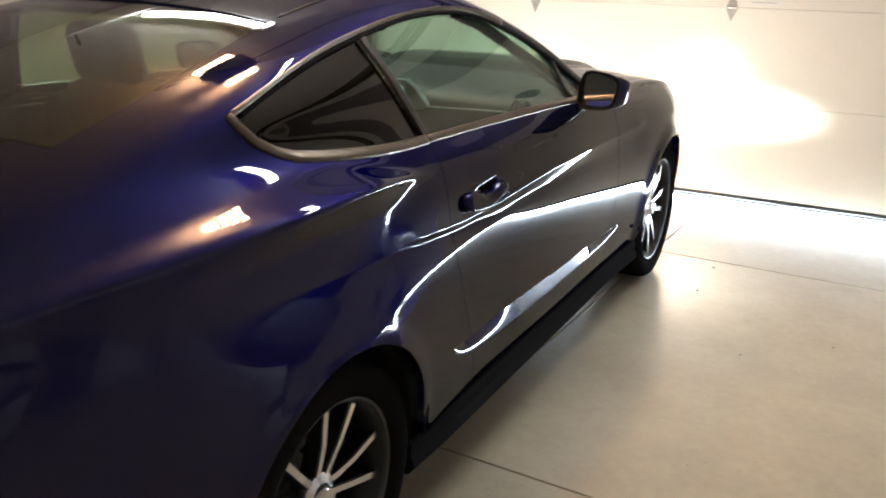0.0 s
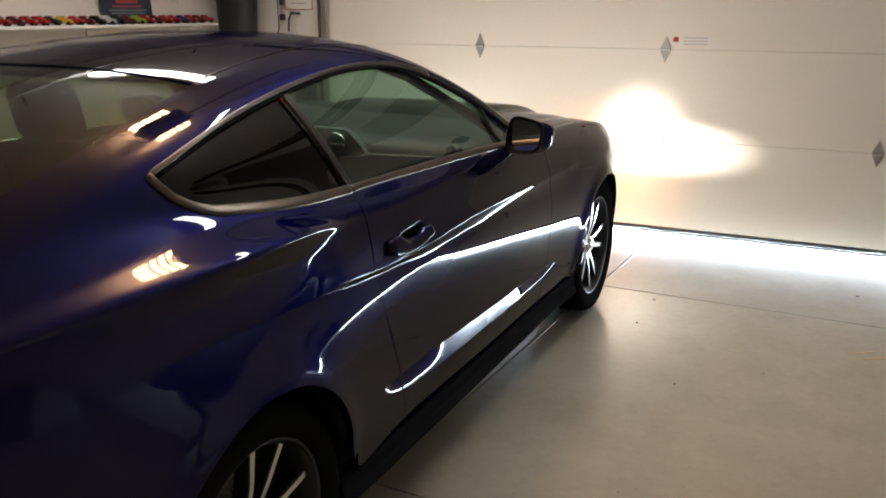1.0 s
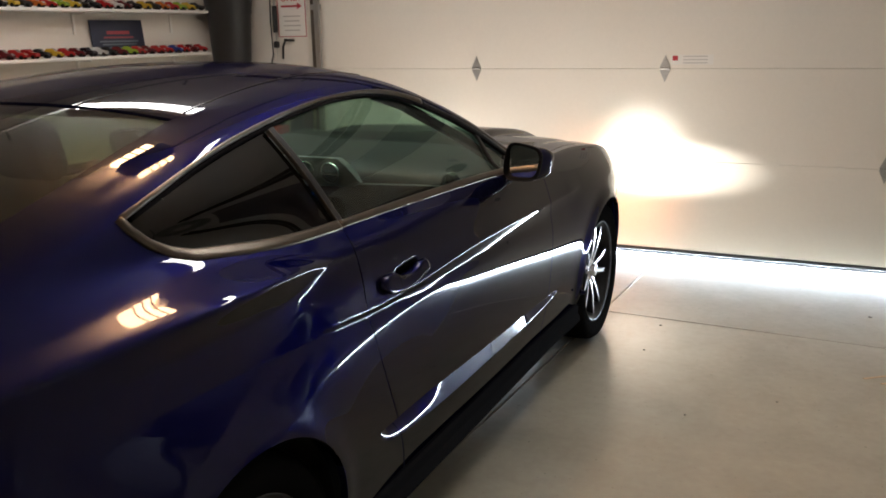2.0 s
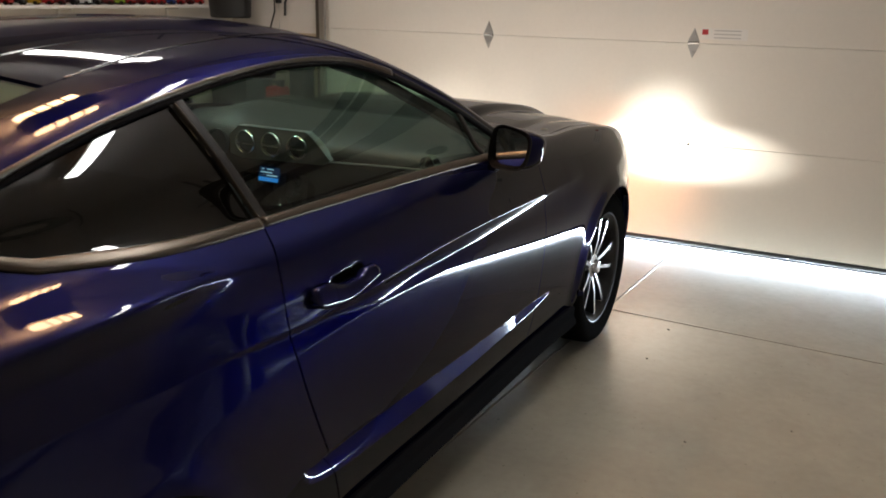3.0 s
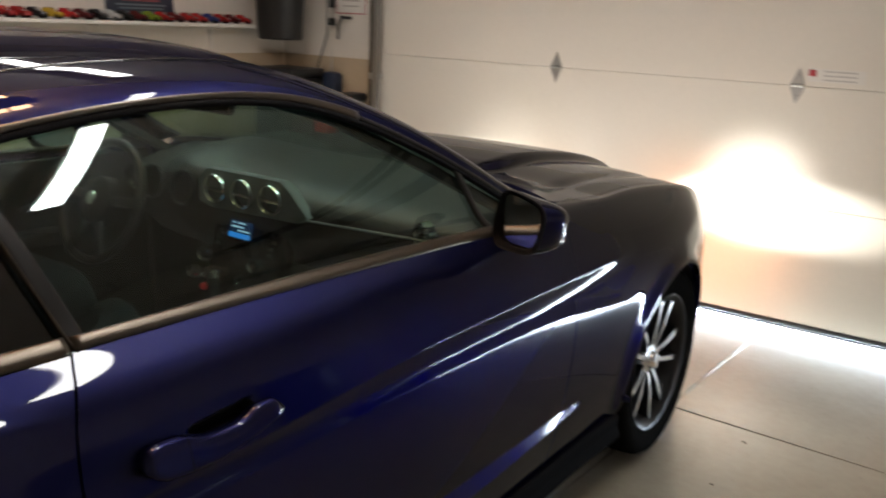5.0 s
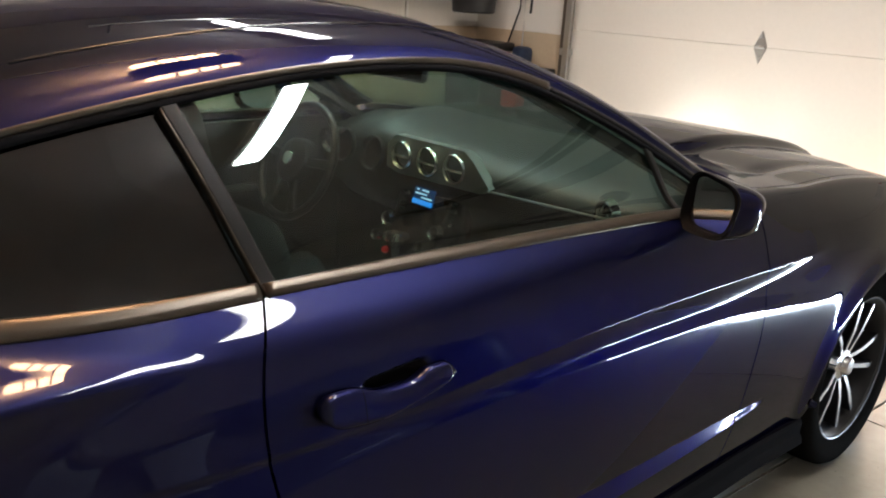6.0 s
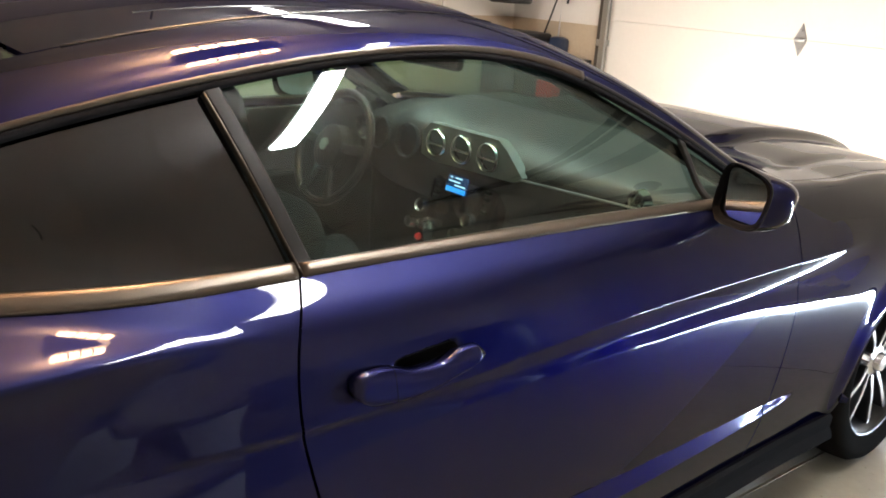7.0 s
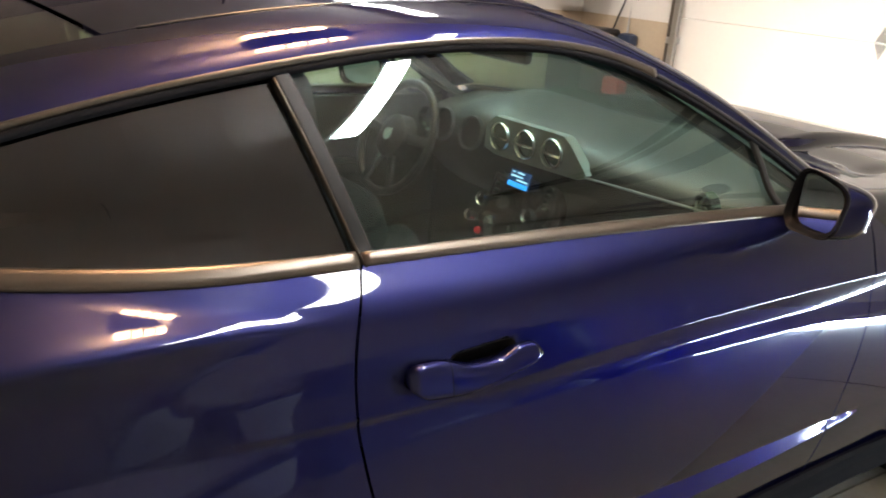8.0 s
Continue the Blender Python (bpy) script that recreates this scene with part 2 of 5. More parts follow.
floor = tagged(part("floor", boxed((RIGHT - LEFT + 0.3, DOOR_Y - BACK + 0.3, 0.1), ((LEFT + RIGHT) / 2, (DOOR_Y + BACK) / 2 + 0.0, -0.062)), M_JOINT, smooth=False), "sealed concrete garage floor with sawn joints", "floor", "", "structure")
ground = tagged(part("ground", boxed((60, 40, 0.1), (0, DOOR_Y + 20.16, -0.065)), M_DRIVE, smooth=False), "pale sunlit concrete driveway outside the garage", "driveway", "", "structure")


def slab(x0, x1, y0, y1):
    g = 0.007
    bm = boxed((x1 - x0 - g, y1 - y0 - g, 0.05), ((x0 + x1) / 2, (y0 + y1) / 2, -0.025), 0.003)
    # the saw cuts run a little askew to the walls
    for v in bm.verts:
        if abs(v.co.x - SAW_X) < 0.01:
            v.co.x += 0.046 * (v.co.y - 2.53)
        if BACK + 0.02 < v.co.y < DOOR_Y:
            v.co.y -= 0.032 * (v.co.x - 1.0)
    part("slab", bm, M_CONCRETE, floor, smooth=False)


SAW_X = 0.87
XS, YS = (LEFT, SAW_X, RIGHT), (BACK, -2.94, -0.59, 1.757, DOOR_Y + 0.15)
for x0, x1 in zip(XS, XS[1:]):
    for y0, y1 in zip(YS, YS[1:]):
        slab(x0, x1, y0, y1)

# the sectional garage door, a hand's breadth open at the bottom
garage_door = tagged(new("door_1"), "cream sectional steel garage door, slightly raised off the floor", "garage door", "", "structure")
garage_door.location = (0, DOOR_Y, 0)
SEAMS = (0.055, 0.655, 1.243, 1.84, 2.44)
for z0, z1 in zip(SEAMS, SEAMS[1:]):
    bm = bmesh.new()
    box(bm, (DOOR_R - DOOR_L, 0.045, z1 - z0 - 0.0012), ((DOOR_L + DOOR_R) / 2, 0.0225, (z0 + z1) / 2), 0.004)
    part("panel", bm, M_DOOR, garage_door, smooth=False)
part("bottom_seal", boxed((DOOR_R - DOOR_L, 0.05, 0.026), ((DOOR_L + DOOR_R) / 2, 0.020, 0.046), 0.006), M_BLACK, garage_door, "black rubber bottom seal")


def hinge(x, z):
    """A diamond-shaped hinge plate with its knuckle."""
    bm = bmesh.new()
    rim = [(0, 0.085), (0.032, 0.012), (0.032, -0.012), (0, -0.085), (-0.032, -0.012), (-0.032, 0.012)]
    front = [bm.verts.new((a, -0.006, b)) for a, b in rim]
    back = [bm.verts.new((a, 0, b)) for a, b in rim]
    bm.faces.new(front)
    for i in range(6):
        j = (i + 1) % 6
        bm.faces.new((front[j], front[i], back[i], back[j]))
    lathe(bm, [(0.0001, -0.03), (0.009, -0.03), (0.009, 0.03), (0.0001, 0.03)], pose(0, -0.010, 0, 0, 90, 0), 12)
    for dz in (0.05, -0.05):
        lathe(bm, [(0.0001, 0.012), (0.006, 0.011), (0.007, 0.005)], pose(0, 0, dz, 90, 0, 0), 8)
    bmesh.ops.transform(bm, matrix=pose(x, -0.001, z), verts=bm.verts)
    bmesh.ops.recalc_face_normals(bm, faces=bm.faces)
    part("hinge", bm, M_GALV, garage_door, "galvanised diamond hinge plate", smooth=False)


for z in SEAMS[1:4]:
    for x in (-0.451, 0.864, 2.178):
        hinge(x, z)

# ---- the car ----
# half widths by length (rows) and height (columns)
LEVELS = (0.15, 0.32, 0.66, 0.85, 0.94, 0.985, 1.02, 1.06, 1.15, 1.30)
WIDTHS = {
    -2.35: (0.80, 0.845, 0.868, 0.85, 0.825, 0.80, 0.765, 0.725, 0.64, 0.48),
    -1.90: (0.84, 0.895, 0.917, 0.910, 0.896, 0.880, 0.850, 0.81, 0.73, 0.58),
    -1.36: (0.86, 0.925, 0.969, 0.939, 0.924, 0.921, 0.890, 0.832, 0.775, 0.655),
    -1.08: (0.86, 0.915, 0.9505, 0.939, 0.920, 0.896, 0.859, 0.814, 0.762, 0.649),
    -0.80: (0.86, 0.905, 0.930, 0.918, 0.896, 0.860, 0.818, 0.790, 0.742, 0.638),
    0.00: (0.86, 0.905, 0.930, 0.908, 0.884, 0.851, 0.803, 0.779, 0.733, 0.63),
    0.70: (0.86, 0.905, 0.926, 0.905, 0.875, 0.842, 0.805, 0.772, 0.72, 0.60),
    1.36: (0.86, 0.915, 0.945, 0.912, 0.840, 0.79, 0.745, 0.69, 0.6, 0.5),
    1.90: (0.78, 0.83, 0.842, 0.800, 0.73, 0.69, 0.64, 0.59, 0.5, 0.4),
    2.20: (0.64, 0.68, 0.680, 0.64, 0.57, 0.55, 0.50, 0.46, 0.4, 0.3),
}
ALONG = [spline([(y, w[k]) for y, w in WIDTHS.items()]) for k in range(len(LEVELS))]
ACROSS = [spline([(z, float(i == k)) for i, z in enumerate(LEVELS)]) for k in range(len(LEVELS))]
EDGE_Z = spline([(-2.5, 1.03), (-1.95, 1.085), (-1.36, 1.226), (-0.9, 1.311), (-0.4, 1.357), (-0.1, 1.335), (0.1, 1.272), (0.3, 1.172), (0.58, 1.018), (0.75, 0.992), (1.1, 0.982), (1.5, 0.952), (1.9, 0.872), (2.2, 0.75)])
MID_Z = spline([(-2.5, 1.08), (-1.95, 1.165), (-1.36, 1.312), (-0.9, 1.393), (-0.4, 1.421), (-0.05, 1.387), (0.3, 1.246), (0.62, 1.085), (0.85, 1.015), (1.1, 1.020), (1.5, 0.995), (1.9, 0.915), (2.2, 0.79)])
CREASE_Z = spline([(-1.3, 0.690), (-1.19, 0.713), (-1.0, 0.745), (-0.83, 0.757), (-0.3, 0.762), (0.25, 0.750), (0.6, 0.725), (0.87, 0.690), (1.1, 0.660)])
UPPER_Z = spline([(-1.2, 0.846), (-1.05, 0.838), (-0.74, 0.812), (-0.5, 0.815), (-0.15, 0.829), (0.28, 0.829), (0.64, 0.824), (0.95, 0.828)])
SCALLOP = spline([(-0.9, 0.30), (-0.7, 0.31), (-0.3, 0.345), (0.0, 0.335), (0.25, 0.330), (0.5, 0.368), (0.7, 0.360)])
HAUNCH_Z = spline([(-2.1, 0.995), (-1.83, 1.004), (-1.45, 1.011), (-1.2, 1.005), (-1.03, 0.987), (-0.94, 0.974), (-0.86, 0.965)])
HAUNCH_X = spline([(-2.1, 0.872), (-1.83, 0.915), (-1.45, 0.953), (-1.2, 0.943), (-1.03, 0.912), (-0.94, 0.895), (-0.86, 0.880)])
AXLE, HUB_Z = 1.36, 0.345
ARCH_R = {-AXLE: 0.346, AXLE: 0.365}


def ease(x, a, b):
    t = np.clip((np.asarray(x, float) - a) / (b - a), 0, 1)
    return t * t * (3 - 2 * t)


def features(y, z):
    """Creases, scallops and arch lips on the body side."""
    # a fold that spreads out towards the rear wheel, a face that leans in over it, and a crest with a narrow hollow below
    fold, ridge = CREASE_Z(y), UPPER_Z(y)
    span = ease(y, -1.27, -1.17) * (1 - ease(y, 0.80, 1.04))
    front = ease(y, -0.72, -0.45)
    flow = (0.001 + 0.0100 * (1 - ease(y, -1.0, -0.5))) * span
    crest = (0.0034 * ease(y, -1.07, -0.98) + 0.0051 * front) * (1 - ease(y, 0.84, 1.02))
    wide = 0.016 + 0.039 * front
    fall = np.interp(y, (-1.15, -0.83, -0.6, -0.3), (0.19, 0.17, 0.13, 0.12)) * ease(y, -1.85, -1.25) * (1 - ease(y, 0.80, 1.04))
    reach = 0.03 + np.maximum(ridge - fold - 0.040, 0) * (1 - front)
    back = 1 - (1 - front) * ease(z, 0.93, 1.03) - front * (1 - np.exp(-np.maximum(z - ridge, 0) / 0.14))
    out = np.where(z < fold, flow * (1 - np.exp((np.minimum(z, fold) - fold) / 0.075)), -fall * np.clip(z - fold, 0, reach) * back)
    climb = np.clip((z - ridge + wide) / wide, 0, 1)
    out = out + np.where(z < ridge, crest * climb**2, crest * np.exp((ridge - np.maximum(z, ridge)) / (0.030 + 0.020 * ease(y, -0.65, -0.3))))
    # the haunch: a crease over the rear wheel with a flat shelf above it
    crest_z, crest_x = HAUNCH_Z(y), HAUNCH_X(y)
    over = 0.0035 * np.logaddexp(0, (z - crest_z) / 0.0035)
    ridge_x = crest_x - 0.05 * (crest_z - z) - 2.6 * over - 6 * over**2
    gap = ridge_x - half_width(y, z)
    out = out + 0.006 * np.logaddexp(0, gap / 0.006) * (1 - ease(y, -0.92, -0.79))
    # low scallop along the bottom of the door: a sharp upper edge and a face that looks up below it
    w = np.clip(1 - np.abs((y + 0.07) / 0.757) ** 3.5, 0, 1) ** 0.42
    tall = (0.066 - 0.030 * y) * w
    deep = (0.462 - 0.024 * y - z) / (tall + 1e-6)
    ramp = np.clip((1 - deep) / 0.82, 0, 1)
    bend = 0.88 * (1 - ease(y, -0.72, -0.36)) - 0.08
    out -= SCALLOP(y) * tall * np.where(deep < 0.18, ease(deep, 0, 0.18) * (1 + bend), ramp + bend * ramp**2)
    # wheel arch lips
    for yw in (-AXLE, AXLE):
        r = np.hypot(y - yw, z - HUB_Z)
        out += (0.016 if yw > 0 else 0.008) * np.exp(-(((r - ARCH_R[yw]) / 0.045) ** 2)) * (z > 0.1)
    # hollow behind the door handle
    out -= 0.026 * np.exp(-(((y + 0.600) / 0.056) ** 8) - ((z - 0.866 - 0.06 * (y + 0.600)) / 0.015) ** 6)
    return out


def half_width(y, z):
    return sum(a(z) * f(y) for a, f in zip(ACROSS, ALONG))


def top_height(y, x):
    ze, zc = EDGE_Z(y), MID_Z(y)
    r = np.clip(np.abs(x) / half_width(y, ze), 0, 1)
    z = ze + (zc - ze) * (1 - r**2.6)
    hood = ease(y, 0.80, 1.0) * (1 - ease(y, 1.9, 2.15))
    across = np.abs(x)
    return z + hood * (0.030 * (1 - ease(across, 0.375, 0.425)) - 0.008 - 0.007 * np.exp(-(((across - 0.655) / 0.03) ** 2)))


def lift(y, q):
    """The body's surface: y along the car, q the height up to the roof edge and from there on the way in across the top."""
    y, q = np.broadcast_arrays(np.asarray(y, float), np.asarray(q, float))
    ze = EDGE_Z(y)
    xe = half_width(y, ze)
    a = 0.02 + 0.010 * (1 - ease(y, 0.2, 0.7))
    side = lambda z: (half_width(y, z) + features(y, z), z)
    top = lambda w: (xe - w, top_height(y, xe - w))
    low, high = side(np.minimum(q, ze)), top(np.maximum(q - ze, 0))
    x, z = np.where(q < ze, low[0], high[0]), np.where(q < ze, low[1], high[1])
    b = a + 0.060 * (1 - ease(y, 0.2, 0.6))
    t = np.clip((q - ze + a) / (a + b), 0, 1) ** (1.3 - 0.3 * ease(y, 0.2, 0.6))
    (x0, z0), (x2, z2) = side(ze - a), top(b)
    bx = (1 - t) ** 2 * x0 + 2 * t * (1 - t) * xe + t * t * x2
    bz = (1 - t) ** 2 * z0 + 2 * t * (1 - t) * ze + t * t * z2
    near = (q > ze - a) & (q < ze + b)
    return np.stack([np.where(near, bx, x), y, np.where(near, bz, z)], -1)


def resample(points, n):
    p = np.array(points, float)
    d = np.r_[0, np.cumsum(np.hypot(*np.diff(p, axis=0).T))]
    s = np.linspace(0, d[-1], n)
    return np.stack([np.interp(s, d, p[:, 0]), np.interp(s, d, p[:, 1])], -1)


def curve(f, a, b, n=60, shift=0.0):
    y = np.linspace(a, b, n)
    return np.stack([y, f(y) + shift], -1)


def coons(bottom, top, left, right, n, m, hold=1):
    """A grid of (y, q) between four border lines that share their corners; hold keeps the bow of the end lines near the ends."""
    b, t, l, r = resample(bottom, n), resample(top, n), resample(left, m), resample(right, m)
    u, v = np.linspace(0, 1, n)[None, :, None], np.linspace(0, 1, m)[:, None, None]
    bow_l = l[:, None] - (1 - v) * l[0] - v * l[-1]
    bow_r = r[:, None] - (1 - v) * r[0] - v * r[-1]
    return (1 - v) * b[None] + v * t[None] + (1 - u) ** hold * bow_l + u**hold * bow_r


def sheet(name, grid, material, parent, side=1, thick=0.012, label="", inset=0.0):
    """A panel of the body over a grid of (y, q), with its edges turned in; side -1 is the car's left."""
    p = lift(grid[..., 0], grid[..., 1])
    return panel_mesh(name, p, material, parent, side, thick, label, inset)


def panel_mesh(name, p, material, parent, side=1, thick=0.012, label="", inset=0.0, shell=False):
    m, n = p.shape[:2]
    du, dv = np.gradient(p, axis=1), np.gradient(p, axis=0)
    normal = np.cross(du, dv)
    normal /= np.linalg.norm(normal, axis=-1, keepdims=True) + 1e-12
    p = p - normal * inset
    flip = np.array([side, 1, 1])
    verts = list((p * flip).reshape(-1, 3))
    index = np.arange(m * n).reshape(m, n)
    faces = [(index[i, j], index[i, j + 1], index[i + 1, j + 1], index[i + 1, j]) for i in range(m - 1) for j in range(n - 1)]
    ring = [*index[0, :-1], *index[:-1, -1], *index[-1, :0:-1], *index[:0:-1, 0]]
    inner = p - normal * thick
    if shell:
        first = len(verts)
        verts += list((inner * flip).reshape(-1, 3))
        faces += [tuple(first + k for k in f[::-1]) for f in faces]
        back = {k: first + k for k in ring}
    else:
        # a small roll at the edge, then the return
        centre_in = (inner * flip).reshape(-1, 3)
        back = {}
        for k in ring:
            back[k] = len(verts)
            verts.append(centre_in[k])
    for a, b in zip(ring, ring[1:] + ring[:1]):
        faces.append((b, a, back[a], back[b]))
    if side < 0:
        faces = [f[::-1] for f in faces]
    ob = mesh_object(name, verts, faces, material, parent, label)
    ob.data.set_sharp_from_angle(angle=radians(40))
    return ob


def arch(yw, a0, a1, n=40):
    r = ARCH_R[yw]
    a = np.radians(np.linspace(a0, a1, n))
    return np.stack([yw + r * np.cos(a), HUB_Z + r * np.sin(a)], -1)


car = thing("car", (0, 0, 0), "deep blue metallic fastback coupe parked on the garage floor", "car")
BELT = spline([(-1.32, 1.070), (-1.09, 1.040), (-0.785, 1.018), (-0.3, 1.005), (0.1, 0.998), (0.5, 0.985)])
WIN_TOP = spline([(-1.455, 1.168), (-1.25, 1.220), (-0.86, 1.284), (-0.6, 1.314), (-0.3, 1.322), (-0.1, 1.296), (0.06, 1.240), (0.28, 1.130), (0.44, 1.038), (0.50, 1.000)])
TIP = [(-1.455, 1.168), (-1.445, 1.145), (-1.415, 1.112), (-1.37, 1.086), (-1.32, 1.070)]
SHUT_R = spline([(0.285, -0.645), (0.37, -0.678), (0.47, -0.722), (0.6, -0.78), (0.75, -0.826), (0.85, -0.838), (0.94, -0.828), (1.018, -0.785)])
SHUT_F = spline([(0.285, 0.53), (0.41, 0.553), (0.54, 0.578), (0.67, 0.608), (0.8, 0.617), (0.9, 0.606), (0.985, 0.60)])
G = 0.0025
ROCK = 0.285


BAR_LOW, BAR_TOP = (-0.765, float(BELT(-0.765))), (-0.848, float(WIN_TOP(-0.848)))


def vline(f, z0, z1, shift=0.0, n=40):
    z = np.linspace(z0, z1, n)
    return np.stack([f(z) + shift, z], -1)


def side_panels(side):
    rear, front = float(SHUT_R(ROCK)), float(SHUT_F(ROCK))
    # door
    top_r, top_f = float(BELT(-0.785)), float(BELT(0.60)) + 0.0
    left = vline(SHUT_R, ROCK, top_r, G)
    right = vline(SHUT_F, ROCK, top_f, -G)
    bottom = np.array([left[0], right[0]])
    top = np.array([left[-1], *curve(BELT, left[-1][0] + 0.01, right[-1][0] - 0.01), right[-1]])
    door = sheet("door", coons(bottom, top, left, right, 240, 230), M_PAINT, car, side, 0.02, "deep blue metallic door skin")
    # front fender
    left = vline(SHUT_F, ROCK, top_f, G)
    crown = 0.035
    up = np.array([left[-1], *curve(EDGE_Z, 0.68, 1.98, 60, crown)])
    right = np.array([(1.98, 0.25), (1.98, float(EDGE_Z(1.98)) + crown)])
    bottom = np.array([left[0], (0.982, ROCK), *arch(AXLE, 184, -8), (1.98, 0.25)])
    sheet("front_fender", coons(bottom, up, left, right, 170, 150), M_PAINT, car, side, 0.02)
    # rear quarter below the window
    right = vline(SHUT_R, ROCK, top_r, -G)
    y_end = -2.08
    left = np.array([(y_end, 0.30), (y_end, 1.07)])
    bottom = np.array([(y_end, 0.30), (-1.73, 0.30), *arch(-AXLE, 187, 8), (-0.96, ROCK), right[0]])
    rest = [(y_end, 1.07), (-1.8, 1.115), (-1.6, 1.145), *TIP]
    top = np.array([*rest, *curve(BELT, -1.30, -0.80), right[-1]])
    sheet("quarter_panel", coons(bottom, top, left, right, 240, 200, 10), M_PAINT, car, side, 0.02)
    # roof rail and rear pillar above the window
    y0, y1 = y_end, 0.60
    bottom = np.array([*rest[:3], *curve(WIN_TOP, -1.455, 0.50, 120), (0.60, top_f)])
    rail = 0.108
    up = np.array([*curve(EDGE_Z, y0, y1, 120, rail)])
    left = np.array([bottom[0], up[0]])
    right = np.array([bottom[-1], up[-1]])
    sheet("roof_rail", coons(bottom, up, left, right, 240, 30), M_PAINT, car, side, 0.012)
    # glass
    div_low, div_top = BAR_LOW, BAR_TOP
    low = np.array([(div_low[0] + 0.012, div_low[1]), *curve(BELT, -0.745, 0.48, 50), (0.50, 0.99)])
    high = np.array([(div_top[0] + 0.012, div_top[1]), *curve(WIN_TOP, -0.825, 0.49, 60), (0.505, 0.995)])
    sheet_glass("side_window", coons(low, high, [low[0], high[0]], [low[-1], high[-1]], 80, 40), M_GLASS, side, "lightly tinted door glass")
    low = np.array([*TIP, *curve(BELT, -1.30, -0.82, 40), (div_low[0] - 0.02, div_low[1])])
    high = np.array([(-1.455, 1.169), *curve(WIN_TOP, -1.44, -0.9, 50), (div_top[0] - 0.02, div_top[1])])
    sheet_glass("quarter_window", coons(low, high, [low[0], high[0]], [low[-1], high[-1]], 60, 40), M_TINT, side, "very dark quarter glass")
    return door


def sheet_glass(name, grid, material, side, label):
    return panel_mesh(name, lift(grid[..., 0], grid[..., 1]), material, car, side, 0.004, label, 0.010, shell=True)


def on_body(points, out=0.0):
    """Points of the body for (y, q) pairs, moved out along the normal."""
    g = np.array(points, float)
    e = 0.004
    p = lift(g[:, 0], g[:, 1])
    n = np.cross(lift(g[:, 0] + e, g[:, 1]) - p, lift(g[:, 0], g[:, 1] + e) - p)
    n /= np.linalg.norm(n, axis=-1, keepdims=True)
    return p + n * out, n


def strip(name, points, width, material, parent, side=1, proud=0.004, n=120, label=""):
    """A rounded moulding on the body along a line of (y, q), width metres across."""
    g = resample(points, n)
    along = np.gradient(g, axis=0)
    across = np.stack([-along[:, 1], along[:, 0]], -1) / np.linalg.norm(along, axis=-1, keepdims=True)
    offs = [(-0.5, -0.008), (-0.5, 0.4), (-0.36, 0.85), (-0.12, 1.0), (0.12, 1.0), (0.36, 0.85), (0.5, 0.4), (0.5, -0.008)]
    rows = []
    for a, h in offs:
        rows.append(on_body(g + across * a * width, proud * h if h > 0 else h)[0])
    p = np.array(rows) * np.array([side, 1, 1])
    m = len(offs)
    index = np.arange(m * n).reshape(m, n)
    faces = [(index[i, j], index[i, j + 1], index[i + 1, j + 1], index[i + 1, j]) for i in range(m - 1) for j in range(n - 1)]
    faces += [tuple(index[:, 0]), tuple(index[::-1, -1])]
    if side < 0:
        faces = [f[::-1] for f in faces]
    return mesh_object(name, p.reshape(-1, 3), faces, material, parent, label)


doors = {}
for side in (1, -1):
    doors[side] = side_panels(side)
    belt_line = [*TIP[::1], *curve(BELT, -1.30, -0.790, 40)]
    strip("belt_moulding", [(y, z + 0.006) for y, z in belt_line], 0.021, M_TRIM, car, side, 0.006, 80, "satin dark trim under the quarter glass")
    strip("door_belt_moulding", [(y, z + 0.006) for y, z in curve(BELT, -0.780, 0.49, 60)], 0.017, M_TRIM, doors[side], side, 0.006, 90)
    strip("window_moulding", [(y, z + 0.007) for y, z in curve(WIN_TOP, -1.45, 0.0, 100)], 0.019, M_TRIM, car, side, 0.006, 140, "satin bronze moulding over the side windows")
    strip("pillar_moulding", [(y, z + 0.003) for y, z in curve(WIN_TOP, 0.003, 0.49, 60)], 0.010, M_BAR, car, side, 0.005, 80, "narrow black moulding along the front pillar")
    strip("window_seal", [(y, z - 0.008) for y, z in curve(WIN_TOP, -1.42, 0.47, 120)], 0.008, M_SKIRT, car, side, 0.003, 160, "black rubber window seal")
    strip("roof_ditch_trim", [(y, z + 0.110) for y, z in curve(EDGE_Z, -1.02, -0.13, 80)], 0.006, M_GLOSSBLACK, car, side, 0.002, 100, "thin black trim in the roof ditch")
    low, high = BAR_LOW, BAR_TOP
    strip("front_window_bar", [(0.292, float(BELT(0.292))), (0.250, float(WIN_TOP(0.250)))], 0.016, M_BAR, doors[side], side, 0.001, 20, "black bar at the front of the door glass")
    strip("division_bar", [low, high], 0.026, M_BAR, car, side, 0.001, 30)
    strip("division_edge", [(low[0] - 0.014, low[1]), (high[0] - 0.012, high[1] - 0.016)], 0.004, M_TRIM, car, side, 0.003, 30, "thin satin edge of the division bar")


def top_patch(name, y_front, y_back, margin, material, n=70, m=50, thick=0.012, label="", inset=0.0, shell=False, lowered=0.0):
    """A panel across the top of the car between two lines y(x / half width), kept a margin in from the edges."""
    u = np.linspace(-1, 1, n)[None, :]
    v = np.linspace(0, 1, m)[:, None]
    y = y_back(u) * (1 - v) + y_front(u) * v
    x = u * (half_width(y, EDGE_Z(y)) - margin)
    p = np.stack([x, y, top_height(y, x) - lowered], -1)
    ob = panel_mesh(name, p, material, car, 1, thick, label, inset, shell)
    if shell:
        ob.visible_shadow = False
    return ob


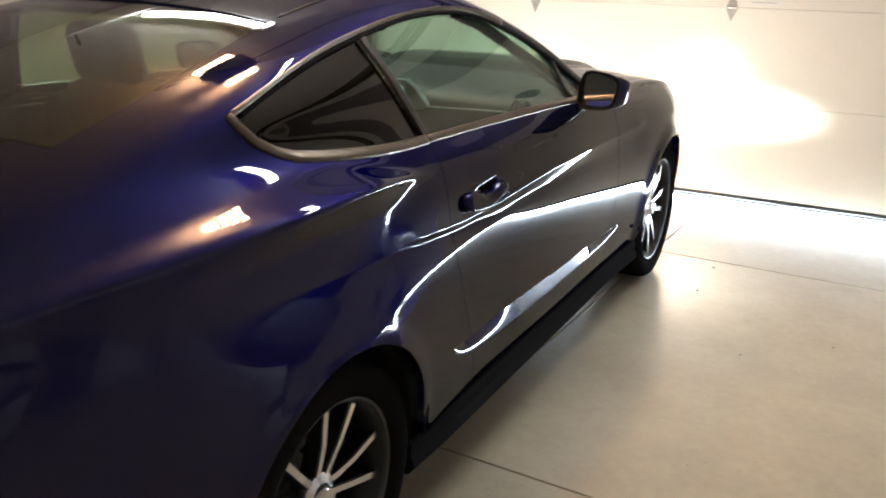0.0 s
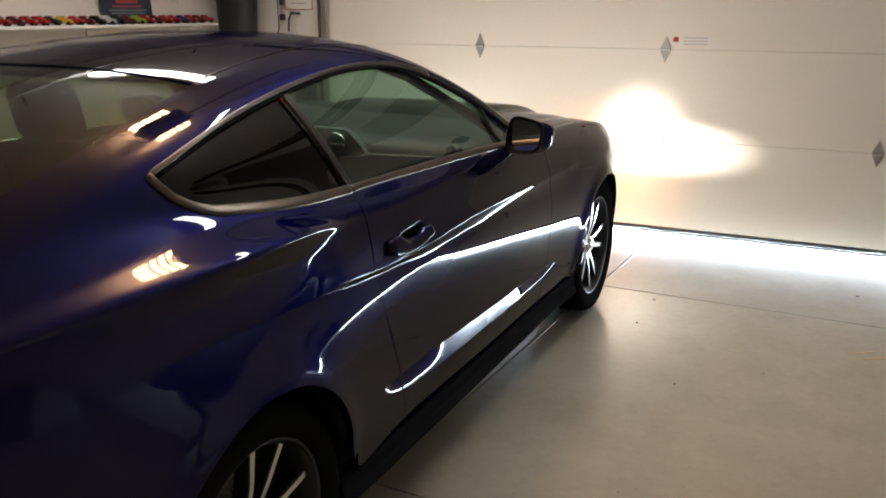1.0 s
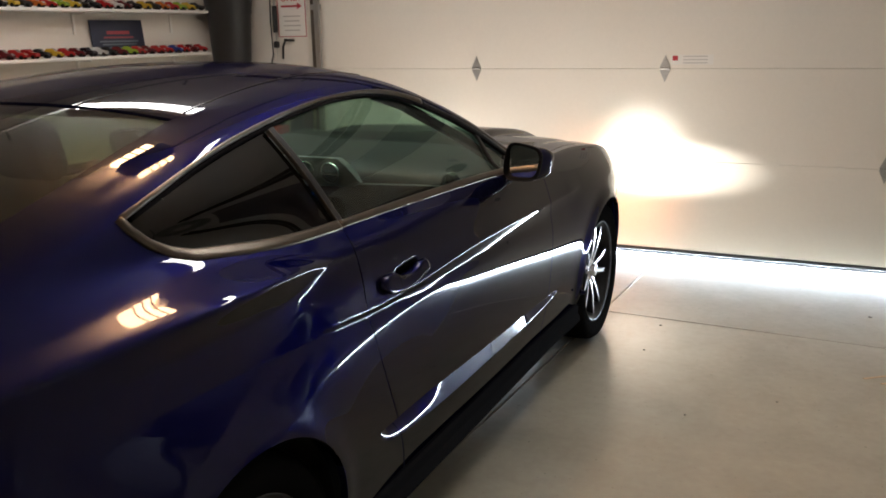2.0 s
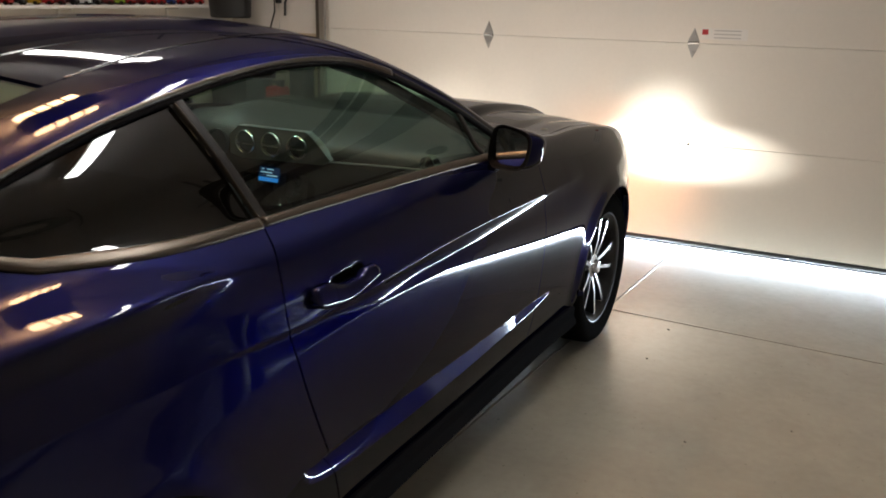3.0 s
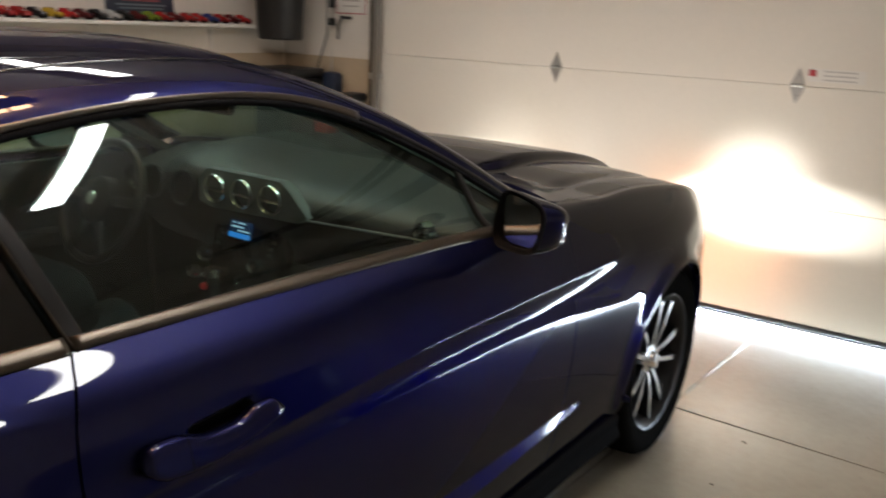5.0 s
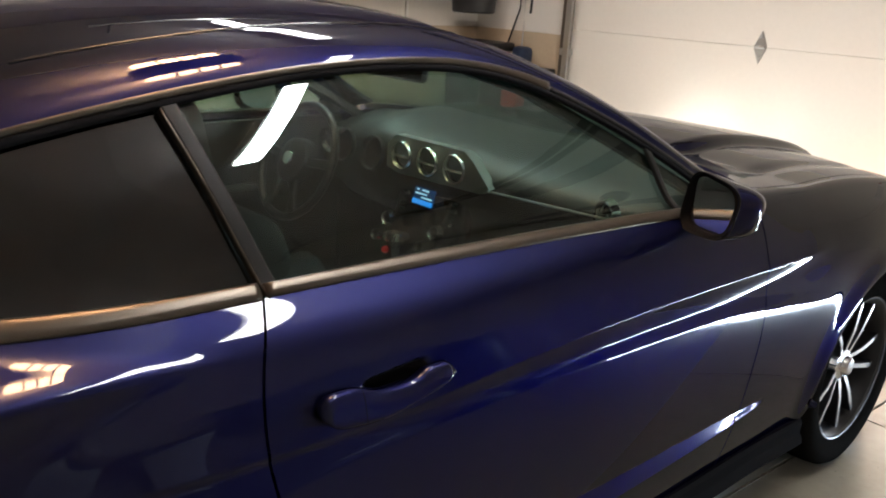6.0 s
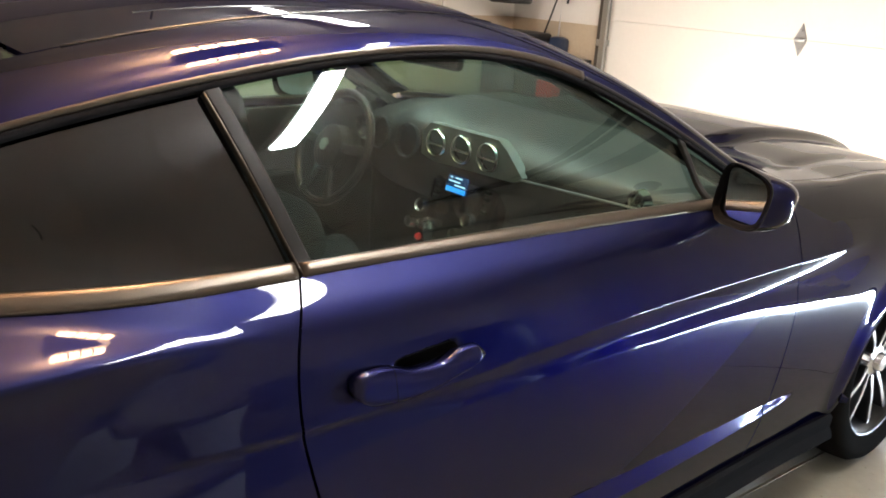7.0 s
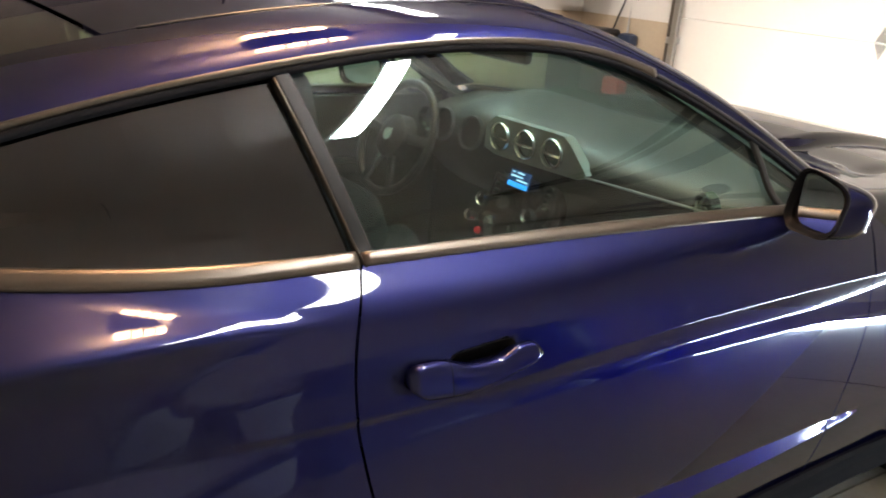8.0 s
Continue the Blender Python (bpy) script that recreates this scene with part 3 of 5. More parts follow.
cowl = lambda u: 0.86 - 0.24 * u**2
header = lambda u: -0.09 - 0.07 * u**2
back_head = lambda u: -1.16 + 0.085 * u**2
back_foot = lambda u: -1.86 + 0.10 * u**2
tail = lambda u: -2.36 + 0.10 * u**2
nose = lambda u: 2.19 - 0.16 * u**4
top_patch("roof", lambda u: header(u) - 0.003, lambda u: back_head(u) + 0.003, 0.110, M_PAINT, 90, 70)
top_patch("windscreen", lambda u: cowl(u) - 0.003, lambda u: header(u) + 0.003, 0.09, M_SCREEN, 60, 50, 0.005, "clear laminated windscreen", 0.004, True)
top_patch("rear_window", lambda u: back_head(u) - 0.003, lambda u: back_foot(u) + 0.003, 0.112, M_REAR, 60, 50, 0.005, "tinted rear window", 0.004, True)
top_patch("cowl_panel", lambda u: cowl(u) + 0.05, lambda u: cowl(u) - 0.03, 0.07, M_BLACK, 60, 8, lowered=0.014, label="black plastic cowl panel")
top_patch("decklid", lambda u: back_foot(u) - 0.003, tail, 0.10, M_PAINT, 60, 30)
top_patch("hood", nose, lambda u: cowl(u) + 0.03, 0.038, M_PAINT, 120, 90)


def end_cap(name, y0, y1, dy, material, z0):
    """The bumper skin that closes one end of the car, from the fender line at y0 to the end at y1."""
    n, m = 60, 40
    u = np.linspace(-1, 1, n)[None, :]
    v = np.linspace(0, 1, m)[:, None]
    z = z0 + (float(EDGE_Z(y0)) - z0) * v + 0 * u
    a = np.sin(u * math.pi / 2)
    y = y0 + (y1 - y0) * np.cos(u * math.pi / 2) ** 0.55 - dy * v**3 * np.sign(y1 - y0)
    x = half_width(np.full_like(z, y0), z) * a
    p = np.stack([x, y, z], -1)
    if y1 > y0:
        p = p[:, ::-1]
    return panel_mesh(name, p, material, car, 1, 0.015)


end_cap("front_bumper", 1.985, 2.27, 0.10, M_PAINT, 0.20)
end_cap("rear_bumper", -2.085, -2.50, 0.06, M_PAINT, 0.24)

# inner shell: floor pan, wheel wells and door cards, all dark
part("floor_pan", boxed((1.66, 3.9, 0.03), (0, -0.05, 0.20), 0.01), M_BLACK, car)
part("firewall", boxed((1.40, 0.04, 0.62), (0, 0.80, 0.52), 0.01), M_BLACK, car)
part("boot_floor", boxed((1.30, 0.75, 0.03), (0, -1.95, 0.62), 0.01), M_BLACK, car)


def wheel_well(side, yw):
    bm = bmesh.new()
    a = np.radians(np.linspace(-12, 192, 40))
    r = ARCH_R[yw] + 0.012
    for x0, x1 in ((0.60, 0.90),):
        inner = [bm.verts.new((side * x0, yw + r * math.cos(t), HUB_Z + r * math.sin(t))) for t in a]
        outer = [bm.verts.new((side * x1, yw + r * math.cos(t), HUB_Z + r * math.sin(t))) for t in a]
        for i in range(len(a) - 1):
            f = (inner[i], inner[i + 1], outer[i + 1], outer[i])
            bm.faces.new(f if side > 0 else f[::-1])
        bm.faces.new(inner)
    part("wheel_well", bm, M_BLACK, car)


def skirt(side):
    """The black sill skirt with its ledge and the rolled lower edge."""
    section = [(0.86, 0.285), (0.905, 0.283), (0.912, 0.272), (0.910, 0.240), (0.918, 0.226), (0.922, 0.208), (0.905, 0.185), (0.86, 0.172)]
    bm = bmesh.new()
    rings = []
    ys = np.linspace(-1.005, 0.99, 24)
    for y in ys:
        flare = 0.012 * math.exp(-(((y - 0.98) / 0.16) ** 2)) - 0.008 * math.exp(-(((y + 1.0) / 0.10) ** 2))
        rings.append([bm.verts.new((side * (x + (flare if x > 0.88 else 0)), y, z)) for x, z in section])
    for r, q in zip(rings, rings[1:]):
        for i in range(len(section) - 1):
            f = (r[i], r[i + 1], q[i + 1], q[i])
            bm.faces.new(f if side < 0 else f[::-1])
    bm.faces.new(rings[0] if side > 0 else rings[0][::-1])
    bm.faces.new(rings[-1][::-1] if side > 0 else rings[-1])
    part("sill_skirt", bm, M_SKIRT, car, "black plastic sill skirt", angle=25)


def door_card(side):
    bm = bmesh.new()
    box(bm, (0.03, 1.25, 0.66), (side * 0.765, -0.13, 0.655), 0.012)
    box(bm, (0.03, 0.5, 0.62), (side * 0.74, 0.72, 0.60), 0.012)
    box(bm, (0.03, 0.7, 0.60), (side * 0.70, -1.10, 0.68), 0.012)
    box(bm, (0.09, 0.75, 0.05), (side * 0.72, -0.25, 0.74), 0.018)
    part("door_card", bm, M_LINING, doors[side], "dark vinyl door lining")


for side in (1, -1):
    for yw in (-AXLE, AXLE):
        wheel_well(side, yw)
    skirt(side)
    door_card(side)


def wheel(side, y, R, r):
    """Tyre, rim barrel, five twin spokes, hub cap and brake disc; the face looks outward."""
    x = side * 0.803
    hold = new("wheel")
    hold.parent, hold.location = car, (0, 0, 0)
    m = pose(x, y, R, 0, 90 * side, 0)
    tyre = [(r - 0.01, -0.105), (r + 0.02, -0.118), (r + 0.05, -0.125), (R - 0.018, -0.118), (R - 0.004, -0.098), (R, -0.06), (R, 0.06), (R - 0.004, 0.098), (R - 0.018, 0.118), (r + 0.05, 0.125), (r + 0.02, 0.118), (r - 0.004, 0.108), (r - 0.012, 0.09)]
    bm = lathe(bmesh.new(), tyre, m, 96)
    bmesh.ops.recalc_face_normals(bm, faces=bm.faces)
    part("tyre", bm, M_RUBBER, hold, "black rubber tyre", angle=50)
    lip = [(r - 0.008, 0.100), (r - 0.005, 0.108), (r, 0.111), (r + 0.004, 0.106), (r - 0.003, 0.099)]
    part("rim_lip", lathe(bmesh.new(), lip, m, 96), M_LIP, hold, "machined silver rim lip")
    barrel = [(r - 0.008, 0.100), (r - 0.020, 0.085), (r - 0.032, 0.03), (r - 0.045, -0.08), (r - 0.02, -0.10)]
    part("rim_barrel", lathe(bmesh.new(), barrel, m, 72), M_DARKALLOY, hold, "dark painted rim barrel")
    part("brake_disc", lathe(bmesh.new(), [(0.001, -0.012), (0.075, -0.012), (0.078, -0.028), (0.165, -0.028), (0.165, -0.05), (0.001, -0.05)], m, 48), M_STEEL, hold, "bare steel brake disc")
    bm = bmesh.new()
    box(bm, (0.11, 0.16, 0.07), (0, 0, 0), 0.02)
    bmesh.ops.transform(bm, matrix=m @ pose(0.0, 0.135, -0.03), verts=bm.verts)
    part("brake_caliper", bm, M_DARKALLOY, hold)
    part("hub", lathe(bmesh.new(), [(0.001, 0.098), (0.026, 0.096), (0.031, 0.088), (0.034, 0.078), (0.055, 0.07), (0.062, 0.05), (0.062, 0.02)], m, 40), M_ALLOY, hold, "silver hub centre")
    for k in range(5):
        for h in (-1, 1):
            bm = bmesh.new()
            # the two spokes of a pair leave the hub together, part at the knee and run on to the rim
            path = [(0.038, 0.016 * h, 0.070), (0.075, 0.022 * h, 0.076), (0.122, 0.032 * h, 0.083), (r - 0.012, 0.058 * h, 0.088)]
            rings = []
            for a, b, c in path:
                w = 0.0105 if a < 0.2 else 0.012
                rings.append([bm.verts.new((a, b - w, c - 0.004)), bm.verts.new((a, b - w * 0.75, c)), bm.verts.new((a, b + w * 0.75, c)), bm.verts.new((a, b + w, c - 0.004)), bm.verts.new((a, b + w * 1.15, c - 0.042)), bm.verts.new((a, b - w * 1.15, c - 0.042))])
            for p, q in zip(rings, rings[1:]):
                for i in range(6):
                    j = (i + 1) % 6
                    bm.faces.new((p[i], q[i], q[j], p[j]))
            bmesh.ops.transform(bm, matrix=m @ pose(0, 0, 0, 0, 0, 72 * k + 18), verts=bm.verts)
            bmesh.ops.recalc_face_normals(bm, faces=bm.faces)
            ob = part("spoke", bm, M_ALLOY, hold, angle=25)
            ob.data.materials.append(M_DARKALLOY)
            for f in ob.data.polygons:
                if abs(f.normal.x) < 0.6:
                    f.material_index = 1
    return hold


for side in (1, -1):
    wheel(side, -AXLE, 0.324, 0.233)
    wheel(side, AXLE, 0.342, 0.246)


# door handles and mirrors
def rounded(bm, cuts=2):
    bmesh.ops.subdivide_edges(bm, edges=bm.edges[:], cuts=cuts, use_grid_fill=True)


HANDLE_LOW = spline([(-0.752, 0.850), (-0.738, 0.838), (-0.70, 0.826), (-0.635, 0.821), (-0.56, 0.830), (-0.51, 0.839), (-0.479, 0.849)])
HANDLE_TOP = spline([(-0.752, 0.870), (-0.742, 0.878), (-0.720, 0.882), (-0.685, 0.879), (-0.660, 0.871), (-0.640, 0.864), (-0.605, 0.860), (-0.570, 0.861), (-0.552, 0.866), (-0.540, 0.871), (-0.515, 0.873), (-0.492, 0.869), (-0.479, 0.857)])


def handle(side):
    """A strap handle: a broad cap at the rear, a low grip under the hollow and a wedge at the front."""
    n, m = 90, 20
    ys = np.linspace(-0.752, -0.479, n)

    def loop(bm, y, grow=0.0):
        """One section: a face that looks up, a soft ridge and a face that looks down."""
        low, top = float(HANDLE_LOW(y)), float(HANDLE_TOP(y))
        stand = 0.001 + 0.009 * float(ease(y, -0.758, -0.738) * (1 - ease(y, -0.50, -0.474)))
        mid, half = (low + top) / 2, max((top - low) / 2, 0.002) + grow
        ring = []
        for k in range(m):
            a = 2 * math.pi * k / m
            c, d = math.cos(a), math.sin(a)
            z = mid + half * math.copysign(abs(d) ** 0.75, d)
            x = float(half_width(y, z) + features(-0.70, z)) + stand + ((0.012 + grow) * c**0.45 if c > 0 else 0.024 * c) - 0.004 * d
            ring.append(bm.verts.new((x * side, y, z)))
        return ring

    def skin(bm, rings):
        for p, q in zip(rings, rings[1:]):
            for i in range(m):
                j = (i + 1) % m
                bm.faces.new((p[i], p[j], q[j], q[i]))
        bm.faces.new(rings[0])
        bm.faces.new(rings[-1][::-1])

    bm = bmesh.new()
    skin(bm, [loop(bm, y) for y in ys])
    bmesh.ops.recalc_face_normals(bm, faces=bm.faces)
    part("door_handle", bm, M_PAINT, doors[side], "body-coloured strap handle", angle=70)
    bm = bmesh.new()
    skin(bm, [loop(bm, y, 0.0004) for y in (-0.677, -0.6762, -0.6754)])
    bmesh.ops.recalc_face_normals(bm, faces=bm.faces)
    part("handle_seam", bm, M_SKIRT, doors[side], "dark seam of the key cap")
    # a black sheet lines the hollow and puts its shade into the colour
    r, a = np.linspace(0.02, 1, 24)[:, None], np.linspace(0, 2 * math.pi, 64)[None, :]
    cc, cd = np.sign(np.cos(a)) * np.abs(np.cos(a)) ** 0.5, np.sign(np.sin(a)) * np.abs(np.sin(a)) ** 0.6
    cy, cz = -0.600 + 0.066 * r * cc, 0.866 + 0.0180 * r * cd + 0.06 * 0.066 * r * cc
    cup = lift(cy, cz) + np.array([0.0015, 0, 0])
    panel_mesh("handle_shade_cup", cup, M_SKIRT, doors[side], side, 0.001, "matt black sheet in the hollow behind the handle, standing in for its shade")


def mirror(side):
    """A wing mirror: a rounded shell on a short foot, with the glass set into its back face."""
    hold = new("wing_mirror")
    hold.parent = car
    centre, size = Vector((0.933, 0.285, 1.042)), (0.084, 0.09, 0.066)
    bm = bmesh.new()
    n, m = 40, 24
    rings = []
    for i in range(m + 1):
        v = i / m
        # v runs from the glass face at the back to the tip at the front
        d = -0.055 + 0.130 * v
        s = (1 - v**2.6) ** 0.5 if v < 1 else 0.0
        s = max(s, 0.02)
        ring = []
        for k in range(n):
            a = 2 * math.pi * k / n
            e = 0.54
            cx, cz = abs(math.cos(a)) ** e * math.copysign(1, math.cos(a)), abs(math.sin(a)) ** e * math.copysign(1, math.sin(a))
            ring.append(bm.verts.new(((centre.x + size[0] * cx * s - 0.035 * v * v + 0.030 * math.sin(math.pi * v) * max(cx, 0) + 0.012 * cz) * side, centre.y + d - 0.040 * cx * (1 - v), centre.z + size[2] * cz * s * (1 - 0.12 * cx) - 0.012 * v)))
        rings.append(ring)
    for p, q in zip(rings, rings[1:]):
        for i in range(n):
            j = (i + 1) % n
            bm.faces.new((p[i], p[j], q[j], q[i]))
    bm.faces.new(rings[-1])
    # rim turned into the glass
    bmesh.ops.recalc_face_normals(bm, faces=bm.faces)
    edge = [v.co.copy() for v in rings[0]]
    part("mirror_housing", bm, M_PAINT, hold, "dark blue mirror shell", angle=40)
    bm = bmesh.new()
    back = [bm.verts.new((c.x, c.y + 0.014, c.z)) for c in edge]
    rings = [[bm.verts.new((centre.x * side + (c.x - centre.x * side) * 1.01, c.y - 0.002, centre.z + (c.z - centre.z) * 1.01)) for c in edge]]
    for i in range(n):
        j = (i + 1) % n
        bm.faces.new((back[i], back[j], rings[0][j], rings[0][i]))
    inner = [bm.verts.new((centre.x * side + (v.co.x - centre.x * side) * 0.95, v.co.y + 0.003, centre.z + (v.co.z - centre.z) * 0.94)) for v in rings[0]]
    deep = [bm.verts.new((v.co.x, v.co.y + 0.012, v.co.z)) for v in inner]
    for a, b in ((rings[0], inner), (inner, deep)):
        for i in range(n):
            j = (i + 1) % n
            bm.faces.new((a[j], a[i], b[i], b[j]))
    bmesh.ops.recalc_face_normals(bm, faces=bm.faces)
    part("mirror_rim", bm, mat("satin_grey_rim", (0.012, 0.012, 0.013), 0.6, 0, 0.1, 30, spec=0.1), hold, "satin dark grey mirror rim", angle=50)
    bm = bmesh.new()
    loops = []
    for grow, lift in ((0.95, -0.001), (0.84, 0.006), (0.84, 0.012)):
        loops.append([bm.verts.new((centre.x * side + (c.x - centre.x * side) * grow, c.y + lift, centre.z + (c.z - centre.z) * (grow - 0.01))) for c in edge])
    for a, b in zip(loops, loops[1:]):
        for i in range(n):
            j = (i + 1) % n
            bm.faces.new((a[j], a[i], b[i], b[j]))
    bmesh.ops.recalc_face_normals(bm, faces=bm.faces)
    part("mirror_bezel", bm, M_SKIRT, hold, "black bezel round the mirror glass", angle=50)
    bm = bmesh.new()
    pane = []
    for k in range(n):
        a = 2 * math.pi * k / n
        e = 0.54
        cx, cz = abs(math.cos(a)) ** e * math.copysign(1, math.cos(a)), abs(math.sin(a)) ** e * math.copysign(1, math.sin(a))
        pane.append(((centre.x + size[0] * 0.89 * cx + 0.010 * cz) * side, centre.y - 0.046 - 0.039 * cx - 0.006 * cz, centre.z + size[2] * 0.86 * cz * (1 - 0.12 * cx)))
    front = [bm.verts.new(p) for p in pane]
    back = [bm.verts.new((p[0], p[1] + 0.004, p[2])) for p in pane]
    bm.faces.new(front)
    bm.faces.new(back[::-1])
    for i in range(n):
        j = (i + 1) % n
        bm.faces.new((front[j], front[i], back[i], back[j]))
    bmesh.ops.recalc_face_normals(bm, faces=bm.faces)
    part("mirror_glass", bm, M_MIRROR, hold, "silvered mirror glass", smooth=False)
    bm = bmesh.new()
    box(bm, (0.13, 0.06, 0.03), (side * 0.86, 0.35, 0.985), 0.012, (0, side * -14, 0))
    part("mirror_foot", bm, M_BLACK, hold, "black mirror foot")
    bm = bmesh.new()
    box(bm, (0.014, 0.050, 0.016), (side * 1.014, 0.285, 1.014), 0.005, (0, 0, side * 20), 2)
    part("turn_signal", bm, M_CHROME, hold, "clear turn signal strip")
    bm = bmesh.new()
    box(bm, (0.012, 0.10, 0.05), (side * 0.785, 0.45, 0.998), 0.005, (-24, 0, 0))
    part("mirror_sail", bm, M_BLACK, hold, "black sail panel")


for side in (1, -1):
    handle(side)
    mirror(side)

# front and rear lamps, grille
for side in (1, -1):
    bm = bmesh.new()
    box(bm, (0.34, 0.16, 0.10), (side * 0.60, 2.02, 0.70), 0.03, (0, 0, -side * 28))
    part("headlight", bm, mat("headlight_lens", (0.8, 0.8, 0.8), 0.1, 0, 0, emit=((1.0, 0.95, 0.85), 6.0)), car, "lit clear headlight")
    for k in range(3):
        part("tail_lamp", boxed((0.05, 0.05, 0.17), (side * (0.50 + 0.085 * k), -2.44 + 0.03 * k, 0.88), 0.01, (-12, 0, 0)), mat("red_lens", (0.3, 0.01, 0.01), 0.15, 0, 0.1), car, "red three-bar tail lamp")
part("grille", boxed((0.90, 0.05, 0.20), (0, 2.25, 0.58), 0.02), M_BLACK, car, "black mesh grille")

# ---- inside the car ----
def dashboard():
    bm = bmesh.new()
    n = 40
    prof = [(0.80, 1.024), (0.62, 1.018), (0.46, 0.998), (0.36, 0.968), (0.33, 0.93), (0.335, 0.86), (0.37, 0.80), (0.45, 0.72), (0.60, 0.66)]
    rings = []
    for k in range(n + 1):
        x = -0.72 + 1.44 * k / n
        bend = -0.06 * (x / 0.72) ** 2 * -1
        hump = 0.045 * math.exp(-(((x + 0.36) / 0.17) ** 2))
        rings.append([bm.verts.new((x, y + bend * (1 if y < 0.6 else 0.3) - hump * (0.8 if 0.3 < y < 0.5 else 0), z + hump * (1 if z > 0.9 else 0) - 0.02 * (x / 0.72) ** 2)) for y, z in prof])
    for p, q in zip(rings, rings[1:]):
        for i in range(len(prof) - 1):
            bm.faces.new((p[i], p[i + 1], q[i + 1], q[i]))
    bmesh.ops.recalc_face_normals(bm, faces=bm.faces)
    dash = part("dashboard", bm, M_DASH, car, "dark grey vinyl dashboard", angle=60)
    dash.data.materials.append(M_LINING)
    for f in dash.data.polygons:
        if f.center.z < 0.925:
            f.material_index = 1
    # silver band that carries the three round vents
    bm = bmesh.new()
    pts = [(-0.255, 0.90), (-0.245, 0.975), (-0.20, 1.010), (0.11, 1.010), (0.145, 0.985), (0.205, 0.915), (0.17, 0.895), (-0.20, 0.885)]
    ys = [0.315, 0.308, 0.305, 0.305, 0.308, 0.318, 0.318, 0.318]
    front = [bm.verts.new((x, y - 0.006, z)) for (x, z), y in zip(pts, ys)]
    back = [bm.verts.new((x, y + 0.03, z)) for (x, z), y in zip(pts, ys)]
    bm.faces.new(front)
    for i in range(len(pts)):
        j = (i + 1) % len(pts)
        bm.faces.new((front[j], front[i], back[i], back[j]))
    bmesh.ops.recalc_face_normals(bm, faces=bm.faces)
    part("dash_band", bm, M_BRUSHED, dash, "brushed aluminium dash band", angle=30)
    for x in (-0.165, -0.045, 0.074):
        m = pose(x, 0.298, 0.952, 90, 0, 0)
        vent = part("air_vent", lathe(bmesh.new(), [(0.001, -0.02), (0.038, -0.018), (0.040, 0.0)], m, 32), M_SKIRT, dash, "round black air vent")
        part("vent_ring", lathe(bmesh.new(), [(0.0385, -0.002), (0.0395, 0.008), (0.0415, 0.011), (0.0440, 0.008), (0.045, -0.004)], m, 32), M_RING, dash, "bright vent ring")
        for dz in (-0.004,):
            part("vent_blade", boxed((2 * math.sqrt(0.038**2 - dz**2), 0.014, 0.004), (x, 0.294, 0.952 + dz), 0.001, (25, 0, 0)), M_RING, dash, "bright blade")
    stack = part("centre_stack", boxed((0.32, 0.06, 0.34), (-0.075, 0.355, 0.745), 0.02, (-14, 0, 0)), M_GLOSSBLACK, dash, "gloss black centre stack")
    m = pose(-0.08, 0.325, 0.83, 76, 0, 0)
    screen = part("display", boxed((0.095, 0.055, 0.006), (0, 0, 0), 0.002), mat("display_glass", (0.006, 0.010, 0.016), 0.2, 0, 0, emit=((0.05, 0.22, 0.60), 0.10)), stack, "dim blue display")
    screen.matrix_local = m @ pose(0, 0, 0.004)
    blue, pale = mat("display_glow", (0.01, 0.03, 0.06), 0.3, 0, 0, emit=((0.06, 0.34, 0.95), 0.75)), mat("display_text", (0.2, 0.3, 0.4), 0.3, 0, 0, emit=((0.55, 0.75, 0.9), 0.8))
    part("menu_bar", boxed((0.090, 0.015, 0.002), (0, -0.018, 0.004)), blue, screen, "bright blue menu bar")
    for x, y, w in ((0.004, 0.020, 0.030), (-0.012, 0.008, 0.052), (0.016, -0.003, 0.050), (-0.030, 0.020, 0.010)):
        part("text_line", boxed((w, 0.0045, 0.002), (x, y, 0.004)), pale, screen, "pale unreadable text line")
    for x, z, big in ((-0.206, 0.738, 0.023), (0.019, 0.742, 0.023), (-0.262, 0.668, 0.019), (-0.198, 0.677, 0.017), (-0.042, 0.683, 0.018)):
        at = pose(x, 0.296, z, 76, 0, 0)
        knob = part("knob", lathe(bmesh.new(), [(0.001, 0.018), (big * 0.72, 0.018), (big * 0.78, 0.020)], at, 24), M_GLOSSBLACK, stack, "black rotary knob")
        part("knob_ring", lathe(bmesh.new(), [(big * 0.78, 0.020), (big * 0.9, 0.024), (big, 0.018), (big * 1.05, 0.0)], at, 24), M_ALLOY, knob, "bright ring")
    part("red_button", lathe(bmesh.new(), [(0.001, 0.012), (0.010, 0.010), (0.013, 0.0)], pose(-0.220, 0.290, 0.628, 76, 0, 0), 16), mat("red_plastic", (0.35, 0.02, 0.02), 0.4, 0, 0.1, emit=((0.9, 0.05, 0.04), 0.12)), stack, "lit red button")
    # gauge pods in front of the driver
    for x in (-0.455, -0.300):
        m2 = pose(x, 0.285, 0.935, 78, 0, 0)
        part("gauge", lathe(bmesh.new(), [(0.001, -0.012), (0.050, -0.010), (0.052, 0.0)], m2, 36), M_SKIRT, dash, "dark round gauge")
        part("gauge_ring", lathe(bmesh.new(), [(0.051, -0.004), (0.052, 0.006), (0.0545, 0.008), (0.057, -0.006)], m2, 36), M_DARKALLOY, dash, "thin dark gauge ring")
    part("dash_trim", tube([(0.205, 0.306, 0.912), (0.40, 0.314, 0.918), (0.60, 0.345, 0.918), (0.70, 0.38, 0.912)], 0.0035, 6), M_BRUSHED, dash, "thin trim line")
